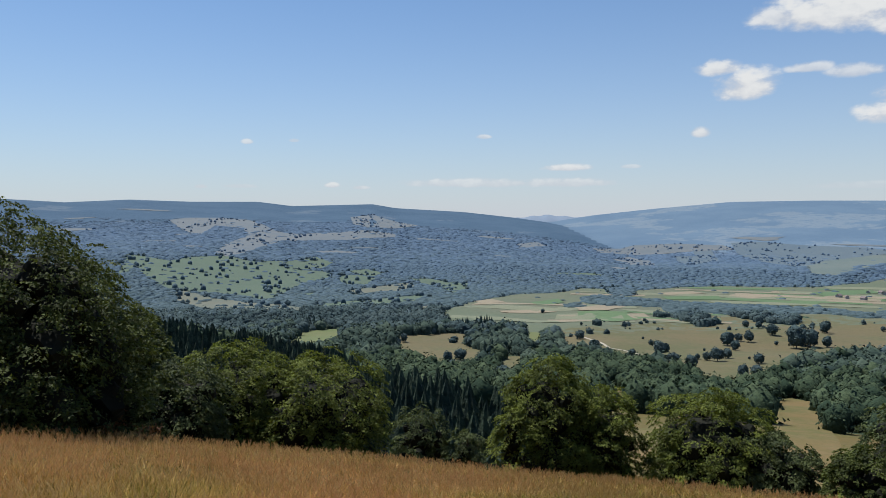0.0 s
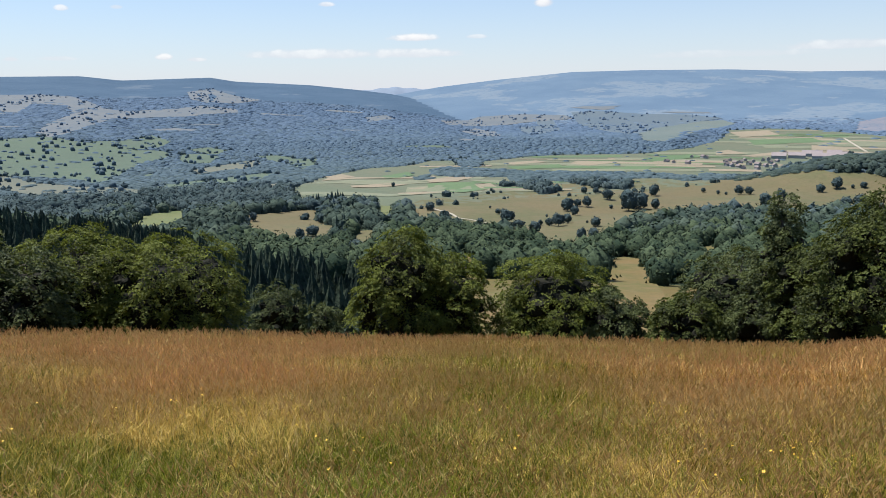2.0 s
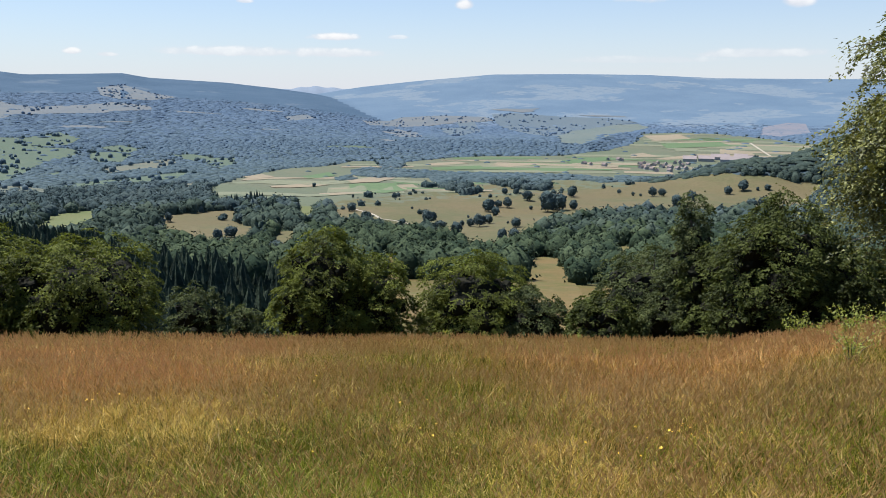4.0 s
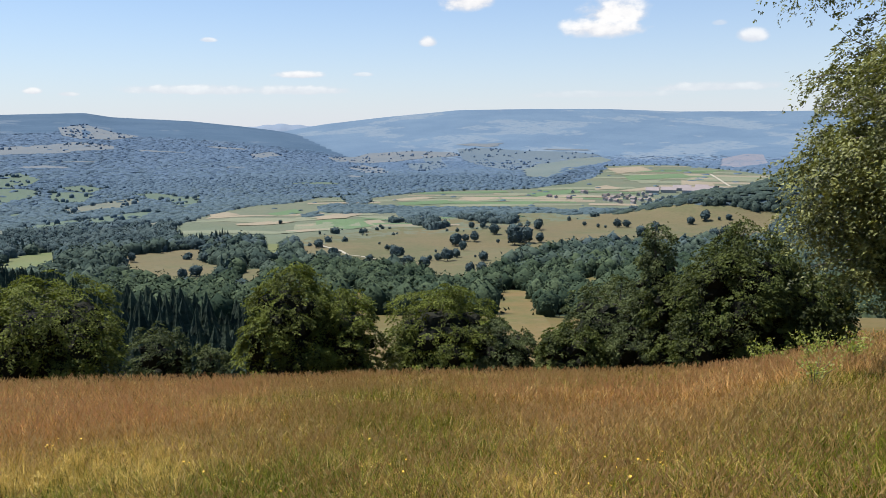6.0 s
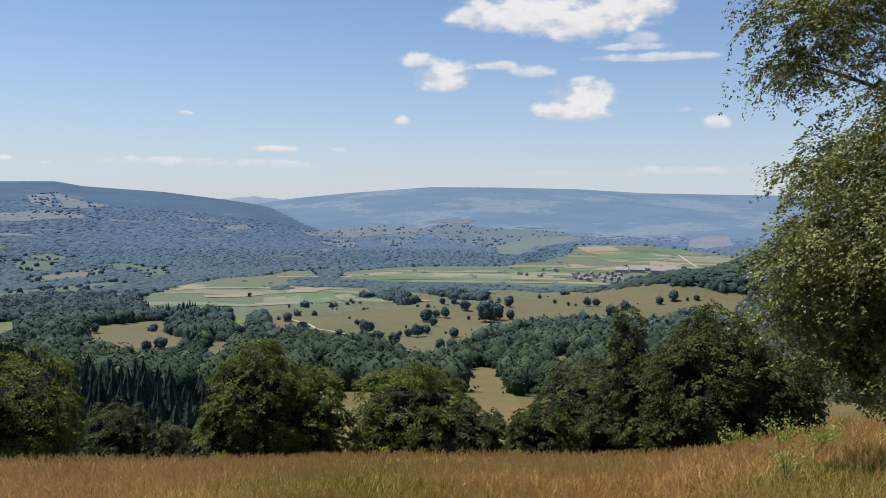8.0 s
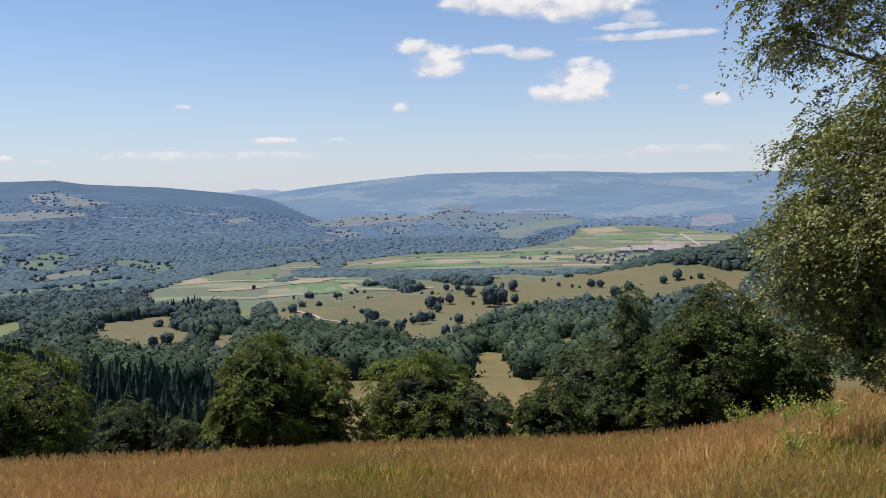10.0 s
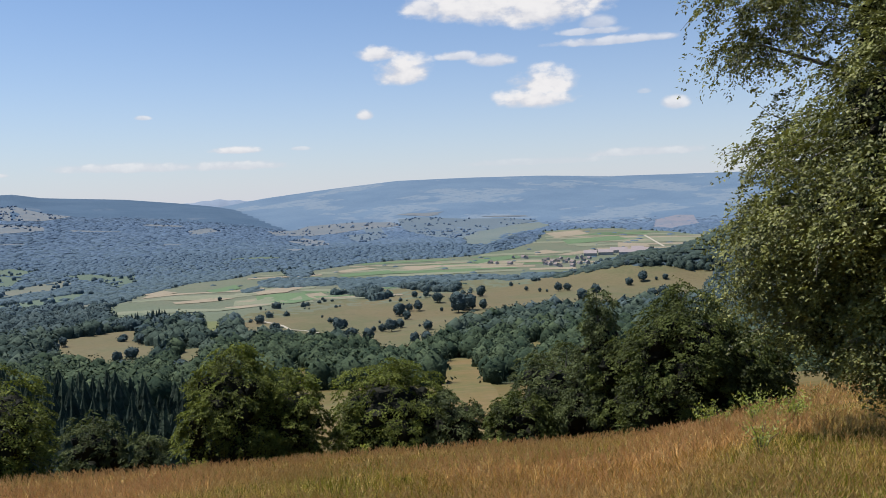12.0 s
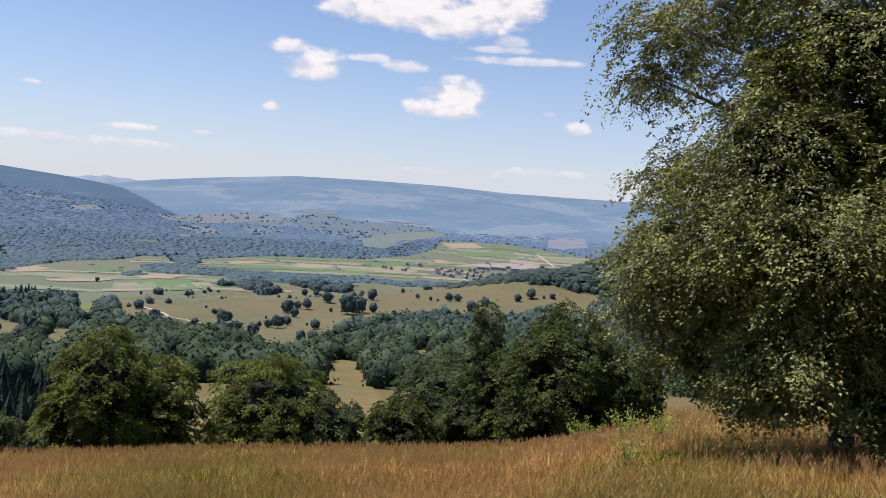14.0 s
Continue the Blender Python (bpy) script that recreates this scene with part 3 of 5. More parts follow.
cover("pasture", [(-5, 1620), (54, 1603), (51, 1453), (16, 1340), (-4, 1429)])
cover("pasture", [(-78, 1673), (-29, 1678), (7, 1631), (-27, 1546)])
cover("pasture", [(-227, 1787), (-179, 1833), (-134, 1771), (-153, 1691)])
cover("pasture", [(-127, 684), (-116, 708), (-97, 723), (-92, 757), (-76, 565), (-82, 546), (-95, 543), (-102, 527), (-103, 516), (-121, 600)])
cover("dry", [(-33, 1018), (-19, 1091), (-7, 1060), (-25, 887)])
cover("dry", [(-37, 598), (-20, 621), (8, 661), (22, 663), (24, 632), (17, 581), (27, 555), (29, 525), (21, 434), (12, 439), (-1, 450), (-15, 468), (-25, 485), (-30, 506)])
cover("dry", [(32, 486), (39, 504), (51, 510), (55, 499), (37, 358), (30, 352), (26, 362)])
cover("dry", [(240, 2613), (339, 2798), (362, 2670), (244, 2459)])
cover("dry", [(536, 2816), (765, 3124), (949, 3130), (1097, 3033), (1097, 2916), (873, 2878), (694, 2748), (526, 2614)])
cover("dry", [(500, 2315), (617, 2596), (653, 2445), (555, 1996), (488, 1991)])
cover("haze_field", [(789, 2663), (896, 2693), (814, 2344), (637, 2003)])
cover("dry", [(100, 670), (114, 696), (155, 721), (231, 793), (246, 778), (316, 990), (338, 971), (337, 876), (335, 824), (367, 799), (458, 1009), (489, 1027), (515, 987), (512, 932), (563, 942), (550, 851), (565, 788), (585, 738), (609, 719), (637, 686), (533, 581), (462, 551), (391, 528), (367, 549), (339, 576), (304, 552), (246, 479), (226, 453), (219, 468), (203, 449), (186, 421), (165, 406), (142, 380), (128, 374), (131, 416), (124, 432), (124, 475), (112, 503), (106, 530), (88, 518), (83, 534)])
cover("pasture", [(72, 718), (86, 711), (85, 630), (64, 499), (62, 525), (62, 581)])
cover("plain", [(-7, 818), (1, 951), (38, 1141), (83, 1249), (133, 1331), (182, 1345), (229, 1405), (262, 1476), (314, 1465), (286, 1335), (318, 1301), (354, 1425), (404, 1465), (468, 1526), (552, 1552), (624, 1539), (698, 1524), (761, 1542), (894, 1631), (1063, 1815), (1345, 2224), (1499, 2258), (1586, 2155), (1568, 1857), (1515, 1702), (1798, 1737), (1043, 1007), (1241, 1429), (1123, 1346), (1088, 1396), (861, 1202), (734, 1086), (603, 949), (467, 795), (431, 797), (401, 811), (282, 693), (230, 711), (211, 724), (140, 654), (105, 643), (68, 684), (38, 726), (10, 724)])
cover("plain", [(944, 2027), (1209, 2456), (1448, 2647), (1570, 2641), (1555, 2533), (1206, 2130), (992, 1843), (871, 1705), (824, 1735)])
cover("crop", [(160, 920), (220, 928), (217, 834), (171, 769), (149, 839)])
cover("straw", [(215, 904), (242, 930), (233, 844), (208, 823)])
cover("straw", [(172, 1009), (215, 1073), (253, 1067), (200, 933), (165, 930)])
cover("straw", [(69, 949), (117, 968), (139, 934), (113, 930), (71, 934)])
cover("straw", [(46, 1163), (77, 1217), (91, 1144), (59, 1104)])
cover("straw", [(133, 894), (154, 892), (148, 855), (135, 862)])
cover("straw", [(483, 1311), (557, 1344), (561, 1299), (498, 1254)])
cover("straw", [(375, 1359), (454, 1407), (461, 1359), (383, 1315)])
cover("crop", [(362, 1278), (463, 1301), (446, 1224), (355, 1218)])
cover("crop", [(132, 1155), (182, 1222), (181, 1155), (127, 1046)])
cover("straw", [(1282, 2120), (1445, 2177), (1344, 1964), (1192, 1910)])
cover("straw", [(890, 1518), (933, 1541), (922, 1452), (844, 1439)])
cover("straw", [(1178, 1599), (1204, 1524), (1141, 1424), (1091, 1480)])
cover("straw", [(879, 1405), (1004, 1466), (995, 1409), (888, 1376)])
cover("crop", [(1144, 1803), (1338, 1818), (1272, 1678), (1067, 1655)])
cover("crop", [(671, 1410), (809, 1474), (799, 1408), (650, 1317)])
cover("copse", [(222, 1247), (262, 1313), (304, 1240), (334, 1210), (377, 1166), (457, 1126), (535, 1082), (556, 1011), (563, 958), (488, 888), (504, 957), (474, 996), (448, 981), (372, 807), (335, 824), (330, 865), (334, 961), (320, 989), (296, 939), (279, 958), (300, 1057), (264, 1077), (228, 1060), (209, 1130)])
cover("copse", [(168, 1076), (199, 1141), (189, 1042), (163, 994)])
cover("copse", [(286, 980), (315, 999), (283, 832), (269, 747), (249, 750), (255, 831)])
cover("copse", [(261, 946), (273, 936), (252, 877), (247, 899)])
cover("copse", [(594, 1054), (662, 1024), (581, 821), (593, 803), (572, 764), (544, 816), (497, 859)])
cover("copse", [(314, 1465), (363, 1456), (315, 1288), (283, 1295)])
cover("haze_field", [(1147, 3090), (1250, 3089), (1386, 2922), (1544, 2823), (1596, 2685), (1438, 2627), (1188, 2412), (881, 1928), (967, 2291), (1005, 2533), (1072, 2825)])
cover("haze_field", [(944, 2929), (1010, 2914), (873, 2431), (793, 2340), (877, 2687)])
cover("dry", [(145, 341), (161, 355), (164, 330), (134, 273), (96, 186), (64, 118), (57, 119), (60, 133), (69, 160)])
cover("dry", [(45, 184), (54, 190), (33, 120), (30, 120)])
cover("dry", [(75, 349), (84, 342), (47, 191), (43, 193)])
cover("dry", [(209, 372), (230, 381), (169, 284), (149, 263)])
cover("dry", [(99, 341), (104, 329), (61, 199), (88, 309)])
cover("scar", [(1914, 2362), (2055, 2405), (2091, 2353), (1919, 2130), (1677, 1987), (1678, 2083)])
cover("dry", [(285, 276), (299, 263), (232, 204), (256, 244)])


def field_strips():
    """Narrow mown, ripe and green strips, side by side over the valley floor."""
    rng = np.random.default_rng(41)
    made = 0
    floor = [p for k, p in OPEN if k == "plain"]
    for _ in range(900):
        p = np.array(floor[0 if rng.uniform() < 0.93 else 1], float)
        c = np.array([rng.uniform(p[:, 0].min(), p[:, 0].max()), rng.uniform(p[:, 1].min(), p[:, 1].max())])
        a = math.atan2(c[1], c[0]) + math.pi / 2 + rng.normal(0, 0.12)
        along, across = np.array([math.cos(a), math.sin(a)]), np.array([-math.sin(a), math.cos(a)])
        long, wide = rng.uniform(35, 130), rng.uniform(9, 30)
        ring = [c + along * s * long + across * t * wide for s, t in ((-1, -1), (0, -1.1), (1, -1), (1, 1), (0, 0.9), (-1, 1))]
        x, y = np.array(ring).T
        if not inside(x, y, p).all() or any(inside(x, y, w).any() for w in WOOD):
            continue
        mat, name, label, category = [COVER["crop"], COVER["straw"], (M_OLIVE, "mown_strip", "pale mown grass strip on the valley floor", "field")][rng.choice([0, 1, 2, 2])]
        bm = drape([tuple(q) for q in ring], 0.82 + 0.003 * made, 40)
        me = bpy.data.meshes.new(name)
        bm.to_mesh(me)
        bm.free()
        me.materials.append(mat)
        tagged(new(name, me), label, category, kind="structure")
        made += 1
        if made == 80:
            break


field_strips()


def hill_clearings():
    """Small glades strewn over the wooded hills."""
    rng = np.random.default_rng(43)
    made = 0
    while made < 26:
        a, r = radians(rng.uniform(-30, 31)), rng.uniform(1250, 3500)
        x, y = -math.sin(a) * r, math.cos(a) * r
        wide, deep = r * rng.uniform(0.014, 0.045), r * rng.uniform(0.006, 0.020)
        ring = []
        for k in range(9):
            t = 2 * math.pi * k / 9
            q = rng.uniform(0.4, 1.3)
            u, v = math.cos(t) * wide * q, math.sin(t) * deep * q
            ring.append((round(x + u * math.cos(a) - v * math.sin(a)), round(y + u * math.sin(a) + v * math.cos(a))))
        px, py = np.array(ring, float).T
        if any(inside(px, py, p).any() for _, p in OPEN) or any(inside(px, py, p).any() for p in WOOD):
            made += 0.2
            continue
        cover("pasture" if r < 1900 else "dry", ring)
        made += 1


hill_clearings()


def open_land(x, y):
    got = np.zeros(np.shape(x), bool)
    for _, polygon in OPEN:
        got |= inside(x, y, polygon)
    for polygon in WOOD:
        got &= ~inside(x, y, polygon)
    return got


# ---- woods ----
def spots(r0, r1, space, az0, az1, rng):
    """Jittered places between two distances, closer together near by."""
    xs, ys, r = [], [], r0
    while r < r1:
        s = space(r)
        a = np.arange(az0, az1, math.degrees(s / r))
        a = np.radians(a + rng.uniform(-0.5, 0.5, len(a)) * math.degrees(s / r))
        q = r + rng.uniform(-0.5, 0.5, len(a)) * s
        xs.append(-np.sin(a) * q)
        ys.append(np.cos(a) * q)
        r += 0.87 * s
    return np.concatenate(xs), np.concatenate(ys)


def azimuth(x, y):
    return np.degrees(np.arctan2(-x, y))


def woods(name, label, x, y, shapes, mat, wide, tall, lift, seed, smooth=True):
    rng = np.random.default_rng(seed)
    k = rng.uniform(0.55, 1.38, len(x))
    v, f = scatter(shapes, x, y, height(x, y) + lift * tall * k, wide * k * rng.uniform(0.85, 1.2, len(x)), tall * k, rng)
    ob = new(name, mesh_of(name, v, f, [mat], smooth))
    tagged(ob, label, "woods", kind="stuff")


def spruce_land(x, y):
    a, r = azimuth(x, y), np.hypot(x, y)
    top = np.interp(a, [-8, -2, 5.5, 9, 16, 22, 34], [-14.0, -12.6, -11.0, -9.4, -8.3, -7.0, -6.5])
    return (a > -8) & (r > 92) & (r < 430) & (height(x, y) + 9 < r * np.tan(np.radians(top)))


def steep_hill(x, y):
    return (np.hypot(x - 891, y - 669) < 300) | (np.hypot(x - 627, y - 779) < 125)


def make_woods():
    rng = np.random.default_rng(11)
    # spruces below the brow
    x, y = spots(92, 430, lambda r: 4.3, -10, 34, rng)
    keep = ~open_land(x, y) & spruce_land(x, y)
    x, y = x[keep], y[keep]
    one = np.ones(len(x))
    woods("spruce_wood", "dark green spruce wood on the slope below", x, y, [spruce_shape(k, 6, 7) for k in range(5)], M_SPRUCE, 17 * one, 10.0 * one, 0.0, 12, False)
    # broadleaf woods, near
    x, y = spots(120, 450, lambda r: 7.0, -66, 34, rng)
    a, r = azimuth(x, y), np.hypot(x, y)
    keep = ~open_land(x, y) & ~spruce_land(x, y) & ((r > 240) | ((swell(x, y, 70, 6) > 0.2) & (a < -31))) & ((a > -44) | (r > 170))
    for part_of, count, size, label in ((r < 235, 260, 0.14, "leafy broadleaf trees on the slope below the brow"), (r >= 235, 84, 0.14, "dense green broadleaf wood on the slope")):
        u, v = x[keep & part_of], y[keep & part_of]
        one = np.ones(len(u))
        woods("broadleaf_wood", label, u, v, [leafy_shape(k, 2 if count > 200 else 1, count, size, core=0.86 if count > 200 else 0.93) for k in range(6)], M_LEAFWOOD if count > 200 else M_TONE[0], 4.0 * one, 5.6 * one, 0.5, 13)
    # conifers mixed in further down
    x, y = spots(400, 760, lambda r: 8.0, -12, 24, rng)
    keep = ~open_land(x, y) & (swell(x, y, 160, 7) > 0.55)
    x, y = x[keep], y[keep]
    one = np.ones(len(x))
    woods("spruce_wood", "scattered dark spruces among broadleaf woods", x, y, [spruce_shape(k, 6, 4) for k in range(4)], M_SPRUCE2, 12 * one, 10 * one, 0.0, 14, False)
    # broadleaf woods of the valley, in belts whose colour takes on haze with distance
    names = ["rolling green broadleaf wood between meadows", "rolling green broadleaf wood between meadows", "green broadleaf wood below the meadows, lightly haze-tinted",
             "woods on the valley sides, haze-tinted blue-green", "woods on the foothills, haze-tinted blue-green", "woods on the foothills, haze-tinted blue-grey", "woods on the flanks of the hills, haze-tinted blue-grey",
             "woods covering the distant hills, haze-tinted blue-grey"]
    ends = np.array([q[0] for q in TONES])
    for r0, r1, gap, wide, tall, lift, shapes, seed in (
            (450, 680, lambda r: 8.6, 5.2, 5.6, 0.4, [leafy_shape(20 + k, 1, 46, 0.17, -0.3, 0.97) for k in range(6)], 15),
            (680, 960, lambda r: 9.0, 5.4, 5.6, 0.4, [leafy_shape(26 + k, 1, 50, 0.16, -0.3, 0.95) for k in range(6)], 16),
            (960, 1950, lambda r: 4.4 + r * 0.0030, 5.6, 3.0, -0.05, [small_dome(30 + k) for k in range(6)], 17),
            (1950, 3200, lambda r: 5 + r * 0.0030, 9.2, 2.6, -0.05, [small_dome(40 + k, 5) for k in range(6)], 18)):
        x, y = spots(r0, r1, gap, -54 if r0 < 900 else -50, 33, rng)
        r = np.hypot(x, y)
        bare = np.zeros(len(x))
        for kind, polygon in OPEN:
            bare = np.where(inside(x, y, polygon), 0.0 if r0 < 900 else 0.006 if kind == "plain" else 0.03, bare)
        keep = rng.uniform(0, 1, len(x)) < np.where(open_land(x, y), bare, 1 - ramp01(2900, 3200, r))
        x, y, r = x[keep], y[keep], r[keep]
        steep, over = steep_hill(x, y), beyond(x, y) & (r > 1950)
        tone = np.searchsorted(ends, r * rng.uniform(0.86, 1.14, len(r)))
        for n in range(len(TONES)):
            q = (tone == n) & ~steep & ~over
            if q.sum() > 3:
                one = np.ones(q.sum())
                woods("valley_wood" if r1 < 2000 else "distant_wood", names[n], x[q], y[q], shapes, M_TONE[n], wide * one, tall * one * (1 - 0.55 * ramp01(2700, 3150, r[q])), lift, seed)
        for q, mat, label in ((steep, M_STEEP, "dark green wood on a steep hill, cloud shadow in its colour"), (over & ~steep, M_WOODS4, "woods on the far plateau, haze-tinted pale blue")):
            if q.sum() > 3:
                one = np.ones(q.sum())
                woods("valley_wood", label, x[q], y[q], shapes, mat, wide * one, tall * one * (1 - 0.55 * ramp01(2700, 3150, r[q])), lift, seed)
    # trees on the hillside pastures, in loose clumps
    for n, (kind, polygon) in enumerate(OPEN):
        p = np.array(polygon, float)
        far = np.hypot(*p.T).mean()
        if kind in ("dry", "pasture", "haze_field") and 1000 < far < 3300:
            x, y = rng.uniform(p[:, 0].min(), p[:, 0].max(), 3000), rng.uniform(p[:, 1].min(), p[:, 1].max(), 3000)
            keep = inside(x, y, polygon) & (swell(x, y, 90 if far < 2000 else 150, n) > 0.05)
            count = int(keep.sum() * min(1, np.ptp(p[:, 0]) * np.ptp(p[:, 1]) / 3000 / (700 if far < 2000 else 900)))
            x, y = x[keep][:count], y[keep][:count]
            if len(x) > 2:
                one = np.ones(len(x))
                # further pastures get trees in a more haze-tinted colour
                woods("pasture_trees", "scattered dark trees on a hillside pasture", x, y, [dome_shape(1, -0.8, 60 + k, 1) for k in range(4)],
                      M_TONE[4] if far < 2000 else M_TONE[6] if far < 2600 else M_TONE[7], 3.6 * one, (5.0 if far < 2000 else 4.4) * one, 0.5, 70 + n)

    # trees and bushes along the rims of the valley meadows
    xs, ys = [], []
    for kind, polygon in OPEN:
        p = np.array(polygon, float)
        far = np.hypot(*p.mean(0))
        if kind not in ("dry", "pasture", "plain") or not 450 < far < 2000:
            continue
        for a, b in zip(p, np.roll(p, -1, 0)):
            n = int(np.hypot(*(b - a)) / 12)
            t = rng.uniform(0, 1, n)[:, None]
            q = a + (b - a) * t + rng.normal(0, 6, (n, 2))
            q = q[swell(q[:, 0], q[:, 1], 55, 3) > -0.1]
            xs.append(q[:, 0])
            ys.append(q[:, 1])
    x, y = np.concatenate(xs), np.concatenate(ys)
    r = np.hypot(x, y)
    k = rng.uniform(0.35, 1.0, len(x)) ** 1.3
    for part_of, mat in (((r < 950), M_TONE[2]), ((r >= 950), M_TONE[3])):
        woods("meadow_rim_trees", "uneven row of trees and bushes along meadow rims", x[part_of], y[part_of], [leafy_shape(90 + k2, 1, 60, 0.2) for k2 in range(5)],
              mat, 3.6 * k[part_of], 4.2 * k[part_of], 0.5, 93, False)


make_woods()


# ---- trees near by ----
def tube(points, radii, sides=6):
    points = np.asarray(points, float)
    v, f = [], []
    for n, (p, r) in enumerate(zip(points, radii)):
        way = points[min(n + 1, len(points) - 1)] - points[max(n - 1, 0)]
        way = way / (np.linalg.norm(way) + 1e-9)
        side = np.cross(way, (0.31, 0.95, 0.1))
        side = side / (np.linalg.norm(side) + 1e-9)
        top = np.cross(way, side)
        for k in range(sides):
            a = 2 * math.pi * k / sides
            v.append(p + r * (math.cos(a) * side + math.sin(a) * top))
    for n in range(len(points) - 1):
        for k in range(sides):
            m = (k + 1) % sides
            f.append((n * sides + k, n * sides + m, (n + 1) * sides + m, (n + 1) * sides + k))
    return np.array(v), np.array(f)


def joined(pieces):
    vs, fs, count = [], [], 0
    for v, f in pieces:
        vs.append(v)
        fs.append(f + count)
        count += len(v)
    return np.vstack(vs), np.vstack(fs)


def leaves_at(centre, way, size, rng, tilt=0.7):
    """Leaf blades, pointed at both ends, lying about flat along their twigs."""
    n = len(centre)
    way = way + rng.normal(0, 0.55, (n, 3))
    way /= np.linalg.norm(way, axis=1, keepdims=True)
    up = np.array([0, 0, 1.0]) + rng.normal(0, tilt, (n, 3))
    side = np.cross(way, up)
    side /= np.linalg.norm(side, axis=1, keepdims=True) + 1e-9
    s = (size * rng.uniform(0.65, 1.3, n))[:, None]
    v = np.stack([centre - way * s * 0.45 - side * s * 0.34, centre - way * s * 0.45 + side * s * 0.34, centre + way * s * 0.6], 1).reshape(-1, 3)
    return v, np.arange(n * 3).reshape(-1, 3)


def dense_body(shapes, seed):
    """The core of a crown, solid and added to read as shade: rough lumps at (x, y, z, half width, half height)."""
    out = []
    for n, (x, y, z, w, h) in enumerate(shapes):
        v, f = dome_shape(3, -2.0, seed + n, 1)
        rng = np.random.default_rng(seed + n)
        v = v * (1 + rng.normal(0, 0.06, (len(v), 1)))
        out.append((v * (w, w, h) + (x, y, z), f))
    return joined(out)


def unit(v):
    return v / (np.linalg.norm(v, axis=1, keepdims=True) + 1e-9)


def pads(centre, normal, out, radius, per, leaf, rng, sag=0.3):
    """Sprays of leaves, one fan for each centre: leaves spread over a sagging plane that points outward."""
    normal = unit(normal)
    along = unit(out - normal * (out * normal).sum(1, keepdims=True))
    across = np.cross(normal, along)
    n = len(centre)
    c, u, a, b, r = (np.repeat(q, per, 0) for q in (centre, normal, along, across, radius[:, None]))
    t, s = rng.uniform(-0.55, 1.0, (n * per, 1)), rng.normal(0, 0.42, (n * per, 1))
    s = s * (1.15 - 0.75 * np.maximum(t, 0))
    p = c + r * (a * t + b * s + u * rng.normal(0, 0.07, (n * per, 1)))
    p[:, 2] -= (sag * r * np.maximum(t, 0) ** 2)[:, 0]
    way = unit(a * 0.8 + b * np.sign(s) * 0.7 + rng.normal(0, 0.35, p.shape) - (0, 0, 0.25))
    up = unit(u + rng.normal(0, 0.6, p.shape))
    side = unit(np.cross(way, up))
    k = leaf * rng.uniform(0.65, 1.3, (n * per, 1))
    v = np.stack([p - way * k * 0.45 - side * k * 0.4, p - way * k * 0.45 + side * k * 0.4, p + way * k * 0.65], 1).reshape(-1, 3)
    return v, np.arange(n * per * 3).reshape(-1, 3)


ENVELOPES = {"dome": ([0, 0.2, 0.45, 0.68, 0.85, 0.95, 1.0], [0.82, 0.96, 1.0, 0.92, 0.72, 0.46, 0.12]),
             "cone": ([0, 0.15, 0.5, 0.8, 1.0], [0.85, 1.0, 0.55, 0.26, 0.04]),
             "peak": ([0, 0.3, 0.6, 0.8, 0.93, 1.0], [1.0, 0.94, 0.72, 0.46, 0.25, 0.08]),
             "oval": ([0, 0.3, 0.6, 0.8, 0.93, 1.0], [0.95, 1.0, 0.84, 0.6, 0.36, 0.1]),
             "ragged": ([0, 0.25, 0.5, 0.7, 0.88, 1.0], [1.0, 0.95, 0.66, 0.46, 0.3, 0.08]),
             "bush": ([0, 0.3, 0.6, 0.8, 0.93, 1.0], [0.92, 1.0, 0.97, 0.82, 0.56, 0.16]),
             "tall": ([0, 0.12, 0.4, 0.65, 0.83, 0.94, 1.0], [0.78, 0.96, 1.0, 0.94, 0.76, 0.48, 0.12])}


